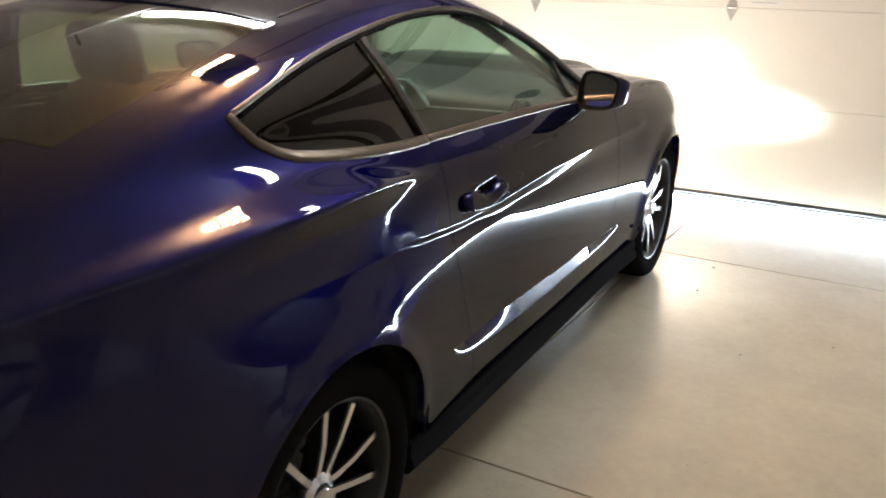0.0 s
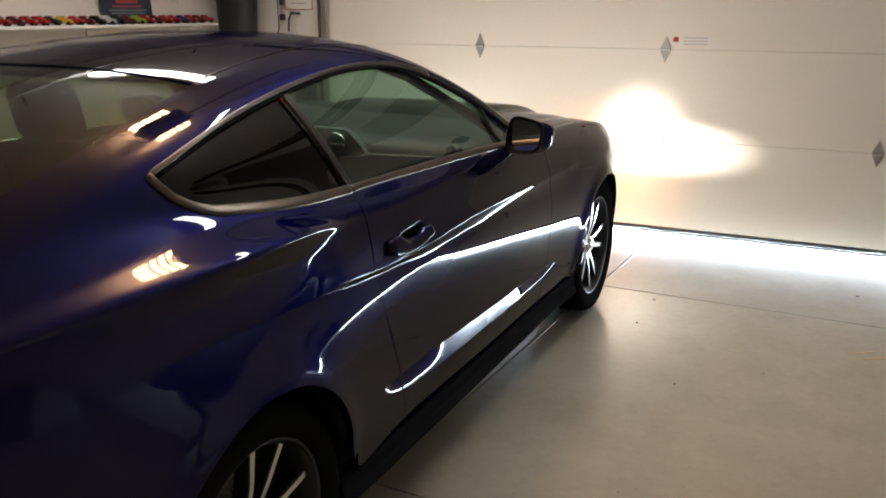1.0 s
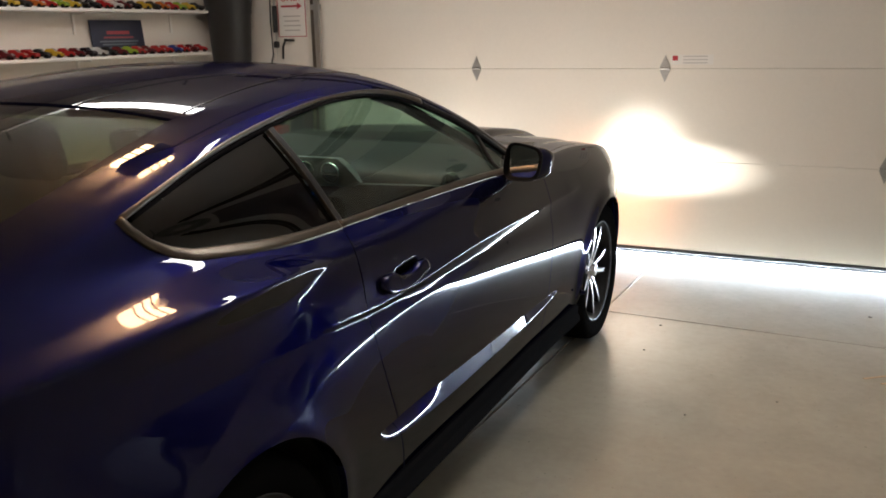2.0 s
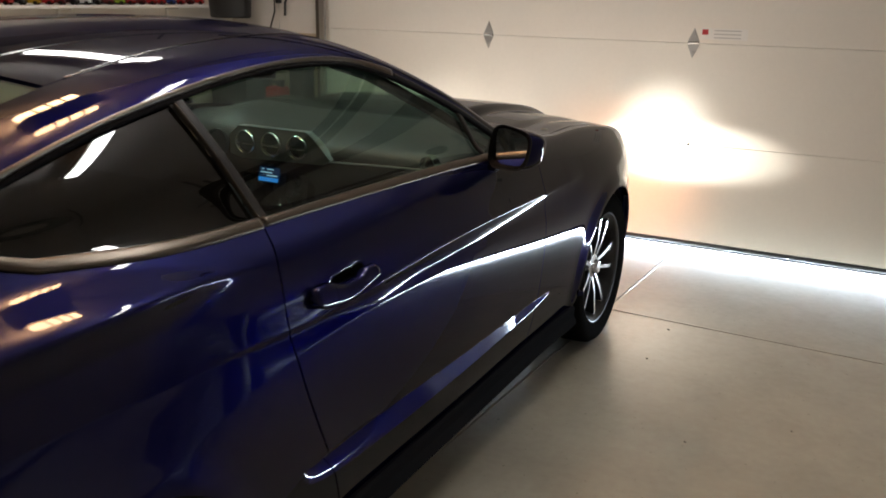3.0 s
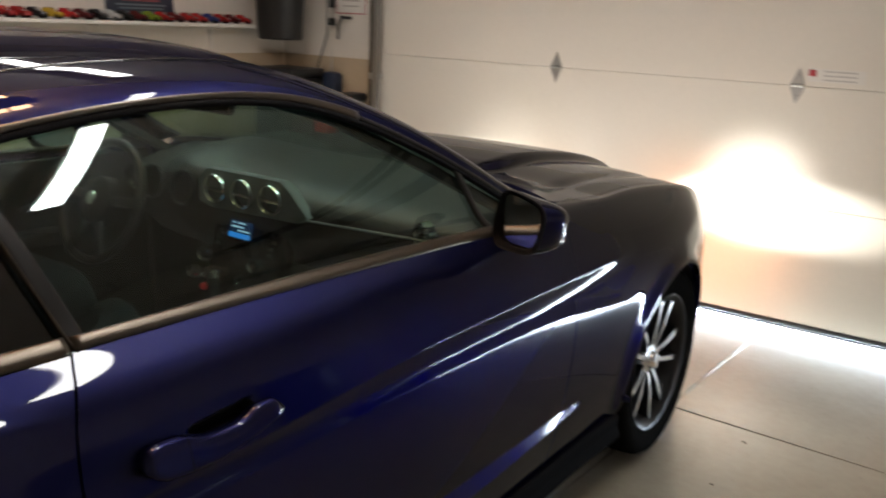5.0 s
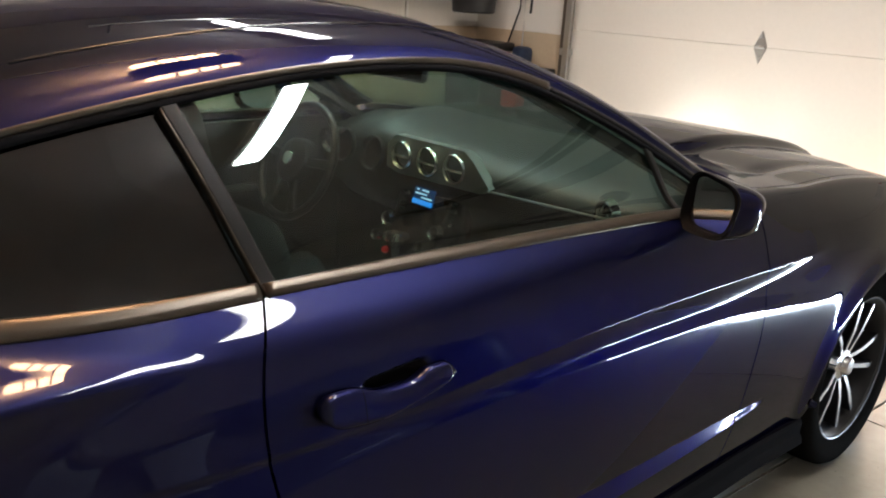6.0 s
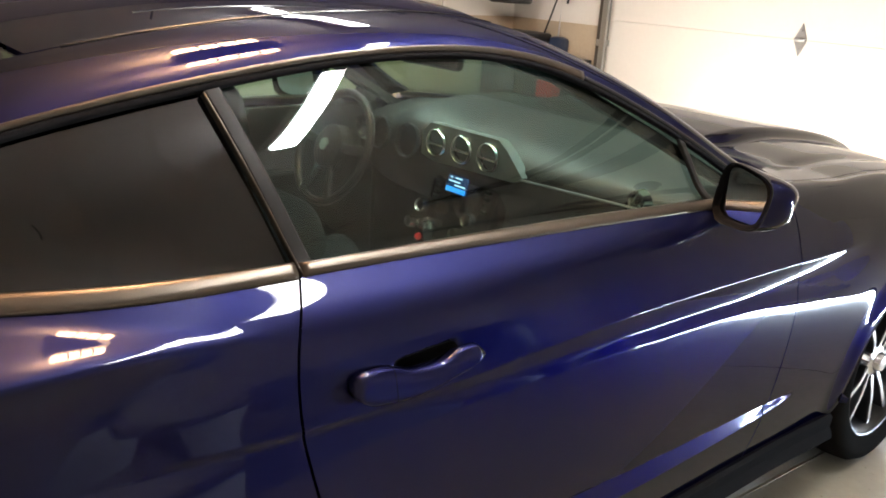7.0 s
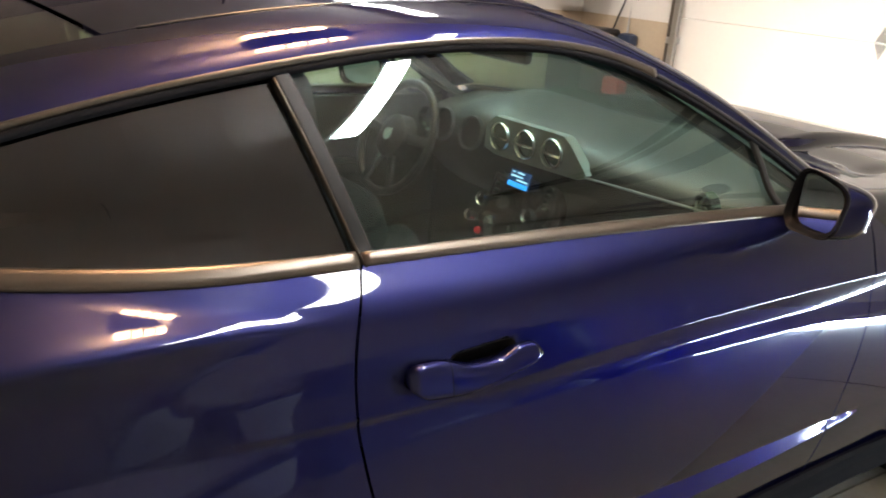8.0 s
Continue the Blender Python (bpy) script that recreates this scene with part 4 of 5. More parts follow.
    for k in range(12):
        part("button", boxed((0.022, 0.008, 0.010), (-0.19 + 0.23 * (k % 2), 0.352 - 0.005 * (k // 2), 0.87 - 0.02 * (k // 2)), 0.002), M_RING if k % 3 == 0 else M_BLACK, stack)
    for x in (0.60, -0.60):
        m = pose(x, 0.335, 0.925, 90, 0, -20 if x > 0 else 20)
        part("end_vent", lathe(bmesh.new(), [(0.001, -0.01), (0.036, -0.008), (0.038, 0.010), (0.044, 0.012), (0.049, -0.01)], m, 32), M_CHROME, dash, "round bright end vent")
    return dash


def steering_wheel():
    hold = new("steering_wheel")
    hold.parent = car
    m = pose(-0.365, 0.04, 0.92, 68, 0, 0)
    R = 0.178
    ring = [m @ Vector((R * math.cos(a), R * math.sin(a), 0)) for a in np.linspace(0, 2 * math.pi, 49)]
    bm = bmesh.new()
    lathe(bm, [(R + 0.013 * math.cos(t), 0.013 * math.sin(t)) for t in np.linspace(0, 2 * math.pi, 13)[:-1]], m, 64, True)
    part("wheel_rim", bm, M_BLACK, hold, "black leather steering wheel rim")
    part("wheel_hub", lathe(bmesh.new(), [(0.001, 0.035), (0.05, 0.034), (0.068, 0.022), (0.075, -0.02)], m, 32), M_BLACK, hold)
    part("hub_badge", lathe(bmesh.new(), [(0.001, 0.038), (0.020, 0.038), (0.022, 0.034)], m, 24), M_CHROME, hold, "small bright hub badge")
    for a in (5, 175, 245, 295):
        bm = boxed((0.115, 0.028, 0.016), (0.125, 0, 0.006), 0.005)
        bmesh.ops.transform(bm, matrix=m @ pose(0, 0, 0, 0, 0, a), verts=bm.verts)
        part("wheel_spoke", bm, M_RING if 200 < a < 260 else M_BLACK, hold)


def seat(x, y, rear=False):
    hold = new("seat")
    hold.parent = car
    def cushion(name, size, at, turn, swell=0.02):
        bm = bmesh.new()
        box(bm, size, (0, 0, 0), 0.05, (0, 0, 0), 4)
        bmesh.ops.transform(bm, matrix=pose(*at, *turn), verts=bm.verts)
        return part(name, bm, M_SEAT, hold, angle=60)
    cushion("cushion", (0.50, 0.50, 0.16), (x, y, 0.46), (6, 0, 0))
    cushion("backrest", (0.50, 0.15, 0.58), (x, y - 0.30, 0.78), (20, 0, 0))
    for s in (-1, 1):
        cushion("bolster", (0.09, 0.17, 0.46), (x + s * 0.22, y - 0.25, 0.76), (20, 0, 0))
    if not rear:
        cushion("headrest", (0.28, 0.10, 0.20), (x, y - 0.44, 1.165), (12, 0, 0))
    return hold


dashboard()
steering_wheel()
for x in (-0.38, 0.38):
    seat(x, -0.30)
bm = boxed((1.20, 0.14, 0.46), (0, -1.25, 0.72), 0.05, (28, 0, 0))
part("rear_bench_back", bm, M_SEAT, car, "black rear bench", angle=60)
part("rear_shelf", boxed((1.20, 0.50, 0.03), (0, -1.58, 0.93), 0.01), M_DASH, car, "black parcel shelf")
console = part("console", boxed((0.24, 0.95, 0.32), (-0.02, -0.10, 0.46), 0.03), M_LINING, car, "dark centre console")
part("gear_knob", lathe(bmesh.new(), [(0.001, 0.055), (0.018, 0.05), (0.024, 0.035), (0.018, 0.012), (0.010, -0.06)], pose(-0.04, 0.18, 0.69), 20), M_CHROME, console, "bright gear knob")
hold = new("rear_view_mirror")
hold.parent = car
part("mirror_case", boxed((0.26, 0.03, 0.07), (0, 0.12, 1.245), 0.014, (-8, 0, 0)), M_BLACK, hold, "black rear-view mirror")
part("mirror_stalk", tube([(0, 0.13, 1.26), (0, 0.16, 1.30)], 0.008), M_BLACK, hold)
for side in (1, -1):
    pts = [(0.72 * side, 0.55, 0.98), (0.66 * side, 0.25, 1.13), (0.585 * side, 0.0, 1.255), (0.56 * side, -0.15, 1.30)]
    part("pillar_lining", sweep(bmesh.new(), pts, [(-0.02, -0.012), (0.02, -0.012), (0.02, 0.012), (-0.02, 0.012)]), M_DASH, car)
part("roof_lining", boxed((1.02, 0.78, 0.02), (0, -0.54, 1.305), 0.008), M_DASH, car, "dark roof lining")

# ---- lamps of the car and the garage ----
for side in (1, -1):
    beam = lamp("headlight_beam", "SPOT", look((0.60 * side, 2.24, 0.68), (0.78 * side, 3.02, 0.61)), 74 if side > 0 else 45, (1.0, 0.92, 0.78), cone=(80, 0.45), radius=0.03)
    beam.matrix_world = beam.matrix_world @ Matrix.Diagonal((1.0, 0.30, 1.0, 1.0))
    lamp("headlight_glow", "SPOT", look((0.60 * side, 2.24, 0.68), (0.72 * side, 3.02, 0.70)), 34 if side > 0 else 8, (1.0, 0.90, 0.76), cone=(50, 0.9), radius=0.04)
    lamp("headlight_spill", "SPOT", look((0.60 * side, 2.25, 0.68), (0.75 * side, 3.02, 0.8)), 14, (1.0, 0.88, 0.72), cone=(165, 0.6), radius=0.05)
    lamp("parking_lamp", "SPOT", look((0.62 * side, 2.32, 0.50), (0.50 * side, 3.02, 0.34)), 22 if side > 0 else 3, (1.0, 0.36, 0.10), cone=(100, 1.0), radius=0.03)


def strip_light(x, y, turn=0, long=1.20):
    """A shop light across the bay, on two short chains under the ceiling."""
    hold = thing("strip_light", (x, y, CEILING), "white shop strip light with a lit diffuser under the ceiling; the left one is an added fill for the side wall", "ceiling light", "white strip lights")
    hold.rotation_euler = (0, 0, radians(turn))
    part("housing", boxed((long + 0.04, 0.112, 0.05), (0, 0, -0.095), 0.010), M_SHELF, hold)
    part("diffuser", boxed((long, 0.092, 0.03), (0, 0, -0.130), 0.012), M_LED, hold, "lit white diffuser")
    for dx in (-0.38 * long, 0.38 * long):
        part("hanger", tube([(dx, 0, -0.075), (dx, 0, 0)], 0.004, 6), M_GALV, hold)
    return hold


def opener_light(x, y):
    """A garage door opener hung under the ceiling, with a ribbed warm lens at each end."""
    hold = thing("door_opener", (x, y, CEILING), "pale garage door opener with two warm lit lenses under the ceiling", "door opener")
    part("motor_box", boxed((0.36, 0.34, 0.15), (0, 0, -0.185), 0.02), M_SHELF, hold)
    for dx in (-0.12, 0.12):
        part("hanger", boxed((0.03, 0.004, 0.115), (dx, 0, -0.0575)), M_GALV, hold, smooth=False)
    for h in (-1, 1):
        lens = part("lens", boxed((0.13, 0.30, 0.07), (0.249 * h, 0, -0.180), 0.02), M_WARM, hold, "warm lit lens")
        for k in range(3):
            part("rib", boxed((0.134, 0.010, 0.076), (0.252 * h, -0.072 + 0.072 * k, -0.182), 0.003), M_JAMB, lens, "dark rib")
    part("rail", boxed((0.03, 2.9, 0.035), (0, 1.62, -0.185), 0.004), M_GALV, hold, "steel drive rail")
    return hold


M_LED = mat("lit_diffuser", (0.9, 0.9, 0.9), 0.4, 0, 0, emit=((1.0, 0.95, 0.87), 56.0))
M_WARM = mat("lit_warm_lens", (0.9, 0.8, 0.6), 0.4, 0, 0, emit=((1.0, 0.56, 0.28), 62.0))
strip_light(1.13, 0.41, 2)
# added fill with no known fixture here, brightens the wall behind the shelves
strip_light(-1.18, 0.60)
opener_light(0.02, -0.22)


# ---- things along the walls ----
def shelf(z, y0, y1, depth=0.16):
    hold = thing("wall_shelf", (LEFT, (y0 + y1) / 2, z), "white wall shelf holding a row of model cars", "shelf", "wall shelves")
    part("board", boxed((depth, y1 - y0, 0.02), (depth / 2, 0, -0.01), 0.003), M_SHELF, hold)
    for k in range(5):
        y = (y0 - y1) / 2 + 0.25 + k * (y1 - y0 - 0.5) / 4
        bm = bmesh.new()
        box(bm, (0.014, 0.02, 0.14), (0.008, y, -0.09), 0.002)
        box(bm, (0.13, 0.018, 0.010), (0.065, y, -0.026), 0.002)
        part("bracket", bm, M_SHELF, hold, smooth=False)
    return hold


SHELVES = ((1.39, -1.4, 2.60), (1.69, -1.4, 2.60))
for z, y0, y1 in SHELVES:
    shelf(z, y0, y1)

TOY_COLOURS = {"red": (0.283, 0.0164, 0.0164), "black": (0.0114, 0.0114, 0.0127), "yellow": (0.407, 0.264, 0.0226), "lime": (0.19, 0.283, 0.0226), "white": (0.469, 0.469, 0.457), "blue": (0.0164, 0.035, 0.159), "orange": (0.376, 0.103, 0.0164), "maroon": (0.0846, 0.0114, 0.0133)}


def toy(colour, rgb):
    """A small die-cast model car: body, cabin and four wheels."""
    hold = thing("model_car", (0, 0, 0), f"small {colour} die-cast model car on a shelf", "model car", "model cars on the shelves")
    bm = bmesh.new()
    prof = [(-0.062, 0.012), (-0.063, 0.026), (-0.045, 0.030), (-0.030, 0.041), (0.004, 0.042), (0.022, 0.030), (0.052, 0.026), (0.063, 0.018), (0.062, 0.010)]
    prof = [(y, 1.4 * z) for y, z in prof]
    rows = []
    for x in (-0.025, -0.022, 0.022, 0.025):
        k = 1 if abs(x) < 0.024 else 0
        rows.append([bm.verts.new((x, y * (1 if k else 0.97), z - (0 if k else 0.004 if z > 0.012 else 0))) for y, z in prof])
    for a, b in zip(rows, rows[1:]):
        for i in range(len(prof)):
            j = (i + 1) % len(prof)
            bm.faces.new((a[i], b[i], b[j], a[j]))
    bm.faces.new(rows[0])
    bm.faces.new(rows[-1][::-1])
    bmesh.ops.recalc_face_normals(bm, faces=bm.faces)
    part("body", bm, mat("toy_" + colour, rgb, 0.2, 0, 0.1, 20, coat=0.6), hold, angle=30)
    part("cabin_glass", boxed((0.0455, 0.038, 0.013), (0, -0.010, 0.050), 0.003), M_GLOSSBLACK, hold)
    for x in (-0.022, 0.022):
        for y in (-0.040, 0.040):
            part("wheel", lathe(bmesh.new(), [(0.001, -0.005), (0.012, -0.005), (0.012, 0.005), (0.001, 0.005)], pose(x, y, 0.012, 0, 90, 0), 12), M_RUBBER, hold)
    return hold


toys = [toy(c, rgb) for c, rgb in TOY_COLOURS.items()]
names = list(TOY_COLOURS)
ORDER = ["red", "black", "yellow", "red", "maroon", "black", "white", "black", "maroon", "lime", "red", "maroon", "red", "red", "blue", "red", "maroon", "red"]
ORDER_TOP = ["black", "red", "white", "maroon", "black", "yellow", "black", "orange", "red", "lime", "yellow", "black"]
used = set()
for (z, y0, y1), order in zip(SHELVES, (ORDER, ORDER_TOP)):
    count = int((y1 - y0 - 0.1) / 0.088)
    for k in range(count):
        y = y1 - 0.06 - 0.088 * k
        c = order[-1 - k % len(order)]
        m = pose(LEFT + 0.088 + random.uniform(-0.006, 0.006), y, z + 0.0005, 0, 0, -62 + random.uniform(-9, 9))
        ob = toys[names.index(c)]
        if c in used:
            copy_thing(ob, m)
        else:
            ob.matrix_basis = m
            used.add(c)

# lidded totes added along the unseen side wall to mottle reflections in the car
def tote(y, turn, colour):
    hold = thing("reflection_tote", (RIGHT - 0.32, y, 0), "pale grey plastic tote with a black lid, added unseen to mottle the car's reflections", "storage box", "storage totes")
    hold.rotation_euler = (0, 0, radians(turn))
    bm = boxed((0.42, 0.60, 0.35), (0, 0, 0.175), 0.02)
    for v in bm.verts:
        k = 0.88 + 0.12 * v.co.z / 0.35
        v.co.x, v.co.y = v.co.x * k, v.co.y * k
    part("body", bm, colour, hold)
    part("lid", boxed((0.45, 0.63, 0.035), (0, 0, 0.366), 0.012), M_BLACK, hold)
    for h in (-1, 1):
        part("grip", boxed((0.16, 0.03, 0.025), (0, 0.312 * h, 0.31), 0.008), colour, hold)


M_TOTE = mat("pale_tote_plastic", (0.46, 0.46, 0.48), 0.45, 0, 0.12, 20)
for y, turn in ((-1.55, 4), (-0.62, -8), (0.22, 3)):
    tote(y, turn, M_TOTE)

# dark picture board leaning on the lower shelf
hold = thing("picture_board", (LEFT + 0.03, 1.815, 1.39), "dark blue picture board with red lettering bars on the shelf", "picture")
part("panel", boxed((0.012, 0.46, 0.23), (0.0, 0, 0.117), 0.002, (0, -5, 0)), mat("board_print", (0.02, 0.025, 0.05), 0.4, 0, 0.3, 6), hold)
for dz, w, h, c in ((0.150, 0.20, 0.022, (0.35, 0.05, 0.06)), (0.118, 0.26, 0.012, (0.28, 0.06, 0.07)), (0.092, 0.34, 0.010, (0.13, 0.17, 0.20)), (0.072, 0.30, 0.010, (0.12, 0.16, 0.19)), (0.040, 0.40, 0.030, (0.07, 0.11, 0.13))):
    part("print_bar", boxed((0.002, w, h), (0.0195 - 0.1 * dz, 0.0, dz), 0, (0, -5, 0)), mat("print_ink", c, 0.5, 0, 0.2), hold)

# black tapered bin that hangs in the corner
hold = thing("hanging_bin", (LEFT + 0.22, 2.76, 1.30), "black tapered plastic bin hanging on the wall corner", "bin")
part("body", lathe(bmesh.new(), [(0.001, 0.0), (0.135, 0.0), (0.145, 0.01), (0.165, 0.36), (0.172, 0.37), (0.172, 0.41), (0.178, 0.42), (0.205, 0.95), (0.20, 0.955), (0.16, 0.40)], Matrix(), 40), M_BLACK, hold)
part("hanger", boxed((0.06, 0.04, 0.30), (-0.19, 0, 0.70), 0.006), M_GALV, hold)

# parking sign
hold = thing("wall_sign", (-2.00, DOOR_Y - 0.004, 1.66), "white parking sign with a red border and red arrow", "sign")
M_SIGNW, M_SIGNR = mat("sign_white", (0.78, 0.76, 0.72), 0.4, 0, 0.04), mat("sign_red", (0.42, 0.03, 0.04), 0.4, 0, 0.1)
part("plate", boxed((0.27, 0.006, 0.36), (0, 0, 0), 0.001), M_SIGNW, hold, smooth=False)
for size, at in (((0.262, 0.002, 0.006), (0, -0.0038, 0.172)), ((0.262, 0.002, 0.006), (0, -0.0038, -0.172)), ((0.006, 0.002, 0.338), (0.128, -0.0038, 0)), ((0.006, 0.002, 0.338), (-0.128, -0.0038, 0))):
    part("border", boxed(size, at), M_SIGNR, hold, smooth=False)
bm = bmesh.new()
box(bm, (0.15, 0.002, 0.014), (-0.02, -0.004, 0.055))
tri = [bm.verts.new(p) for p in ((0.055, -0.0048, 0.08), (0.055, -0.0048, 0.03), (0.10, -0.0048, 0.055))]
bm.faces.new(tri)
part("arrow", bm, M_SIGNR, hold, smooth=False)


def lettering(text, size, m, material, parent):
    data = bpy.data.curves.new("lettering", "FONT")
    data.body, data.size, data.extrude, data.align_x, data.align_y = text, size, 0.0008, "CENTER", "CENTER"
    temp = bpy.data.objects.new("lettering", data)
    me = bpy.data.meshes.new_from_object(temp)
    bpy.data.objects.remove(temp)
    me.materials.append(material)
    ob = new("lettering", me)
    ob.parent, ob.matrix_local = parent, m
    return ob


lettering("ONLY", 0.075, pose(0, -0.0042, 0.115, 90, 0, 0), M_SIGNR, hold)
for k in range(4):
    part("text_bar", boxed((0.16 - 0.02 * (k % 2), 0.002, 0.008), (0, -0.0038, -0.02 - 0.035 * k)), mat("sign_grey", (0.45, 0.42, 0.40), 0.5, 0, 0.1), hold, smooth=False)

# rails, jamb and cords beside the garage door
jamb = tagged(part("trim_jamb", boxed((0.05, 0.10, DOOR_TOP), (DOOR_L - 0.025, DOOR_Y + 0.0, DOOR_TOP / 2), 0.004), M_JAMB, smooth=False), "brown weathered garage door jamb", "door jamb", "", "structure")
track = thing("door_track", (DOOR_L + 0.02, DOOR_Y - 0.05, 0), "galvanised vertical garage door track", "door track")
bm = bmesh.new()
box(bm, (0.003, 0.05, 2.2), (-0.02, 0, 1.15))
box(bm, (0.04, 0.003, 2.2), (0, -0.026, 1.15))
box(bm, (0.003, 0.02, 2.2), (0.02, -0.016, 1.15))
part("channel", bm, M_GALV, track, smooth=False)
for z in (0.5, 1.1, 1.7):
    part("bracket", boxed((0.06, 0.06, 0.04), (-0.03, 0.02, z), 0.003), M_GALV, track)

# level tracks that carry the open door under the ceiling
for x in (DOOR_L + 0.02, DOOR_R - 0.02):
    hold = thing("level_track", (x, 0, 2.52), "galvanised level track of the garage door under the ceiling", "door track", "level door tracks")
    bm = bmesh.new()
    box(bm, (0.004, 2.9, 0.05), (-0.02, 1.35, 0))
    box(bm, (0.04, 2.9, 0.004), (0, 1.35, -0.025))
    box(bm, (0.004, 2.9, 0.02), (0.02, 1.35, -0.015))
    part("channel", bm, M_GALV, hold, smooth=False)
    for y in (0.0, 1.6):
        part("strap", boxed((0.03, 0.003, CEILING - 2.52), (-0.024, y, (CEILING - 2.52) / 2)), M_GALV, hold, smooth=False)

# dark cross rails under the ceiling in front of the door
for y in (2.12, 2.26):
    hold = thing("ceiling_rail", ((DOOR_L + DOOR_R) / 2, y, 2.60), "dark steel cross rail hung under the garage ceiling", "ceiling rail", "ceiling cross rails")
    part("bar", boxed((DOOR_R - DOOR_L - 0.1, 0.045, 0.045), (0, 0, 0), 0.004), M_JAMB, hold)
    for dx in (-1.8, 0.0, 1.8):
        part("strap", boxed((0.03, 0.004, CEILING - 2.62), (dx, 0, 0.02 + (CEILING - 2.62) / 2)), M_GALV, hold, smooth=False)

# red can on the wall in the corner
hold = thing("red_can", (-2.15, DOOR_Y - 0.075, 0.69), "red plastic can hung on the wall beside the tool case", "can")
part("body", boxed((0.15, 0.12, 0.12), (0, 0, 0.06), 0.018), mat("red_can_plastic", (0.72, 0.05, 0.04), 0.45, 0, 0.15, 12), hold)
part("neck", lathe(bmesh.new(), [(0.022, 0.0), (0.022, 0.03), (0.028, 0.032), (0.028, 0.05), (0.001, 0.052)], pose(0.04, 0, 0.115), 20), M_BLACK, hold, "black cap")
part("grip", tube([(-0.055, 0, 0.115), (-0.05, 0, 0.15), (0.0, 0, 0.15), (0.012, 0, 0.115)], 0.010, 8), M_BLACK, hold)
part("hook", boxed((0.03, 0.03, 0.06), (-0.02, 0.048, 0.10), 0.004), M_GALV, hold)

# warning label on the door
hold = thing("warning_label", (1.03, DOOR_Y - 0.0015, 1.298), "white warning label with a red block on the garage door", "label")
part("sticker", boxed((0.26, 0.002, 0.062), (0, 0, 0)), M_SIGNW, hold, smooth=False)
part("red_block", boxed((0.034, 0.002, 0.030), (-0.105, -0.001, 0.010)), M_SIGNR, hold, smooth=False)
for k in range(3):
    part("text_bar", boxed((0.15, 0.002, 0.006), (0.02, -0.001, 0.02 - 0.02 * k)), mat("label_grey", (0.5, 0.48, 0.46), 0.5, 0, 0.1), hold, smooth=False)


# long-handled tool, hose hook and storage box in the corner beside the garage door
hold = thing("string_trimmer", (-2.13, DOOR_Y - 0.05, 0.0), "long-shafted string trimmer hung on the wall beside the sign", "garden tool")
part("shaft", tube([(0.0, 0, 0.95), (0.005, 0, 1.3), (0.0, 0, 1.85)], 0.012), M_GALV, hold, "pale metal shaft")
part("grip", tube([(0.0, 0, 1.52), (0.002, 0, 1.72)], 0.019), M_BLACK, hold, "black foam grip")
part("clamp", boxed((0.035, 0.04, 0.05), (0.002, 0, 1.43), 0.008), M_BLACK, hold)
part("motor", boxed((0.13, 0.09, 0.17), (0.03, -0.02, 1.02), 0.03), mat("dark_blue_plastic", (0.02, 0.03, 0.06), 0.4, 0, 0.15), hold, "dark blue motor case")
part("cable", tube([(-0.03, 0.0, 1.9), (-0.035, -0.01, 1.6), (-0.02, -0.02, 1.35), (-0.10, -0.03, 1.12), (-0.16, -0.03, 1.02)], 0.006, 8), M_BLACK, hold, "black power cable")
hold = thing("wall_hook", (-2.01, DOOR_Y - 0.02, 1.46), "black wall hook with a short hanging cord", "hook")
part("arm", tube([(0.03, 0.0, 0.0), (0.0, -0.03, 0.0), (-0.04, -0.03, 0.005)], 0.010, 8), M_BLACK, hold)
part("cord", tube([(-0.03, -0.035, 0.0), (-0.055, -0.035, -0.05), (-0.06, -0.035, -0.14)], 0.008, 8), M_BLACK, hold)
hold = thing("storage_box", (-2.38, DOOR_Y - 0.20, 0.0), "tall black plastic storage box in the corner", "storage box")
part("body", boxed((0.34, 0.30, 1.06), (0, 0, 0.53), 0.015), M_BLACK, hold)
part("lid", boxed((0.37, 0.33, 0.06), (0, 0, 1.09), 0.018), M_BLACK, hold)
hold = thing("tool_case", (-1.90, DOOR_Y - 0.10, 0.0), "narrow black tool case standing by the door track", "tool case")
part("body", boxed((0.13, 0.14, 0.93), (0, 0, 0.465), 0.012), M_BLACK, hold)
part("lid", boxed((0.14, 0.15, 0.05), (0, 0, 0.957), 0.012), M_BLACK, hold)

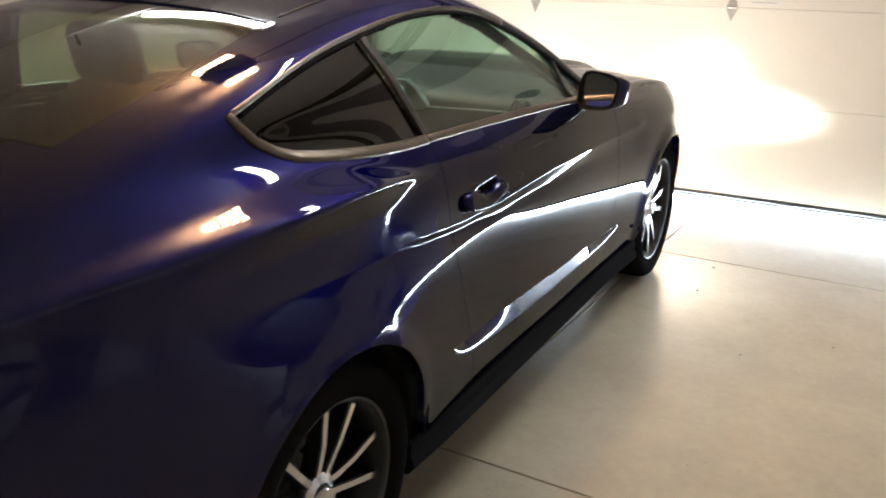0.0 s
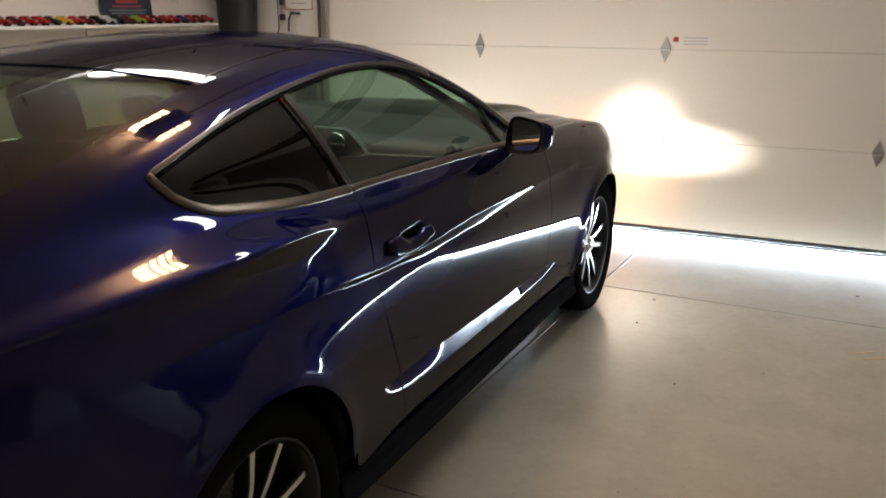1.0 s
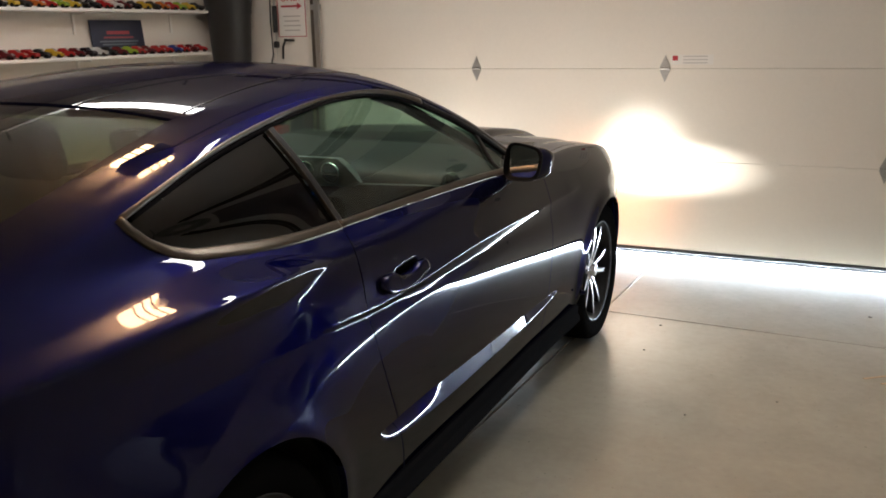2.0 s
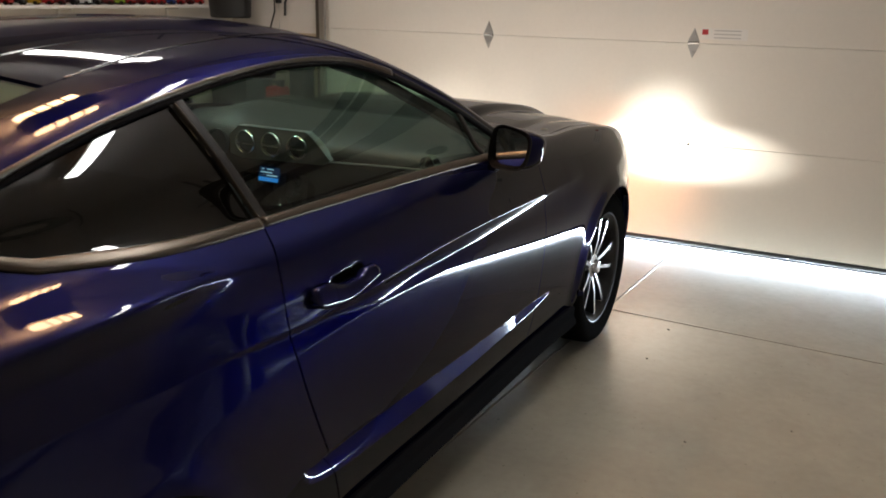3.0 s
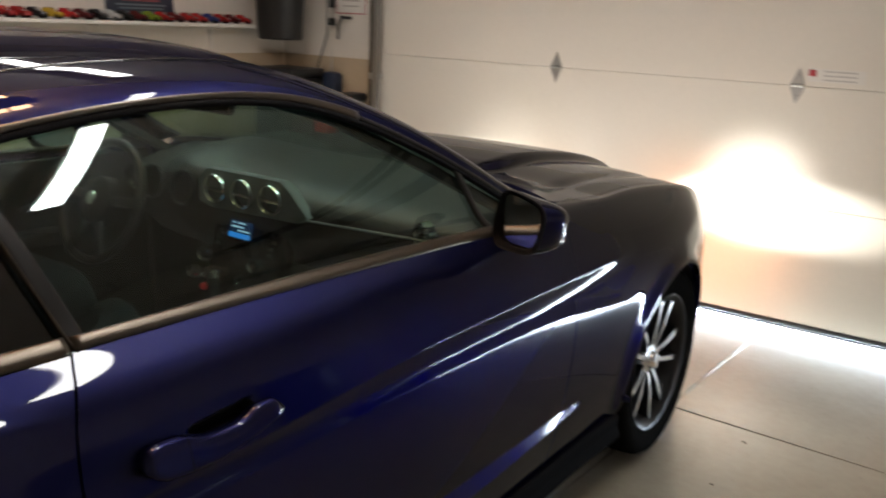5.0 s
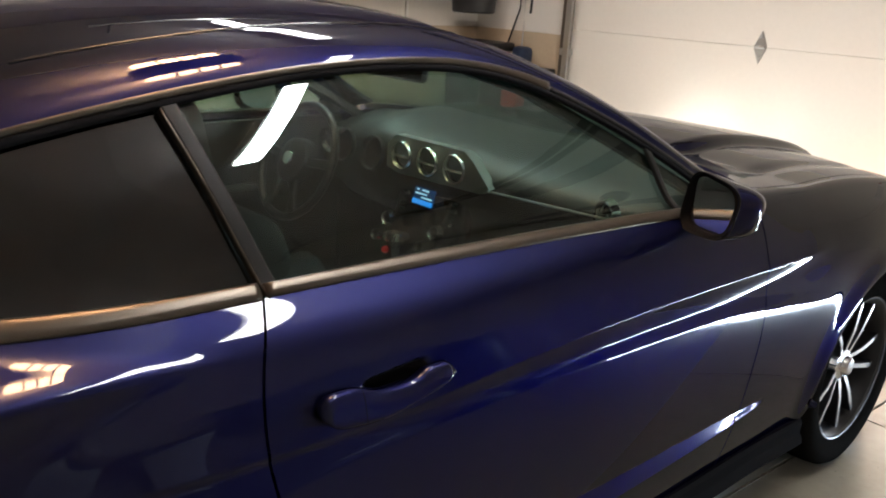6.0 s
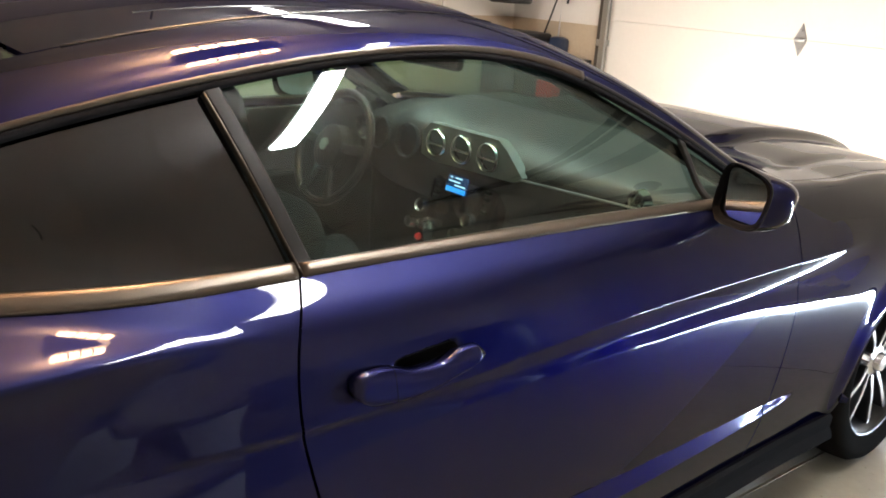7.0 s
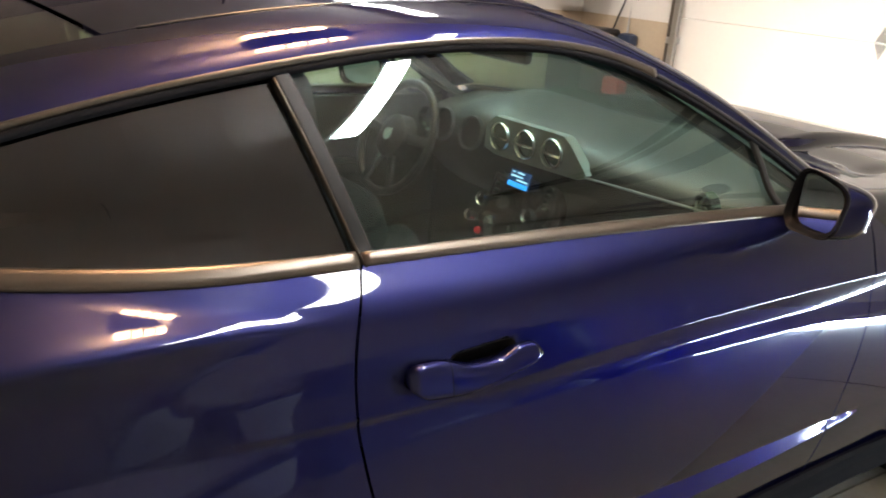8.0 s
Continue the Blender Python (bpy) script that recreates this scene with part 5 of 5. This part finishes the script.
# dark things added along the unseen side wall to darken the door's reflections
hold = thing("reflection_cabinet", (RIGHT - 0.26, 1.15, 0.0), "dark steel cabinet added unseen against the side wall to darken the car's reflections", "tool cabinet")
part("body", boxed((0.44, 0.70, 0.86), (0, 0, 0.47), 0.012), M_JAMB, hold)
for k in range(4):
    drawer = part("drawer", boxed((0.02, 0.64, 0.17), (-0.23, 0, 0.17 + 0.2 * k), 0.006), M_JAMB, hold)
    part("pull", boxed((0.02, 0.30, 0.016), (-0.248, 0, 0.22 + 0.2 * k), 0.005), M_GALV, drawer)
for dy in (-0.28, 0.28):
    part("foot", boxed((0.36, 0.05, 0.05), (0, dy, 0.025), 0.006), M_BLACK, hold)
hold = thing("reflection_bin", (RIGHT - 0.32, 1.85, 0.0), "black plastic bin with a lid, added unseen by the side wall to darken the car's reflections", "bin")
part("body", lathe(bmesh.new(), [(0.001, 0.0), (0.20, 0.0), (0.26, 0.66), (0.27, 0.68)], Matrix(), 32), M_BLACK, hold)
part("lid", lathe(bmesh.new(), [(0.28, 0.66), (0.285, 0.69), (0.20, 0.74), (0.001, 0.76)], Matrix(), 32), M_BLACK, hold)
hold = thing("reflection_tote", (RIGHT - 0.28, 2.50, 0.0), "dark plastic tote added unseen by the side wall to darken the car's reflections", "storage box")
part("body", boxed((0.42, 0.62, 0.34), (0, 0, 0.17), 0.03), M_BLACK, hold)
part("lid", boxed((0.46, 0.66, 0.04), (0, 0, 0.355), 0.012), M_JAMB, hold)

# faded orange marks on the concrete
hold = thing("floor_mark", (2.18, 1.33, 0.0), "faded orange paint marks on the concrete floor", "paint mark")
M_ORANGE = mat("faded_orange_paint", (0.46, 0.29, 0.15), 0.5, 0, 0.3, 10)
for dx, dy, w, turn in ((0.0, 0.0, 0.15, 38), (0.05, -0.05, 0.10, 34)):
    part("mark", boxed((w, 0.012, 0.001), (dx, dy, 0.0006), 0, (0, 0, turn)), M_ORANGE, hold, smooth=False)

# specks of grit and leaf on the concrete
M_GRIT = mat("dark_grit", (0.10, 0.085, 0.065), 0.9, 0, 0.3, 30)
for x, y, size, turn in ((1.172, 1.638, 0.009, 20), (1.480, 0.618, 0.007, 70), (1.801, 0.887, 0.006, 45), (1.174, 1.258, 0.008, 100), (2.153, 2.178, 0.014, 60)):
    hold = thing("grit", (x, y, 0.0), "dark speck of grit on the concrete floor", "debris", "specks on the floor")
    bm = bmesh.new()
    for k in range(3):
        box(bm, (size, size * 0.35, 0.003), (size * 0.4 * math.cos(2.1 * k), size * 0.4 * math.sin(2.1 * k), 0.0015), 0.001, (0, 0, turn + 50 * k))
    part("flake", bm, M_GRIT, hold)
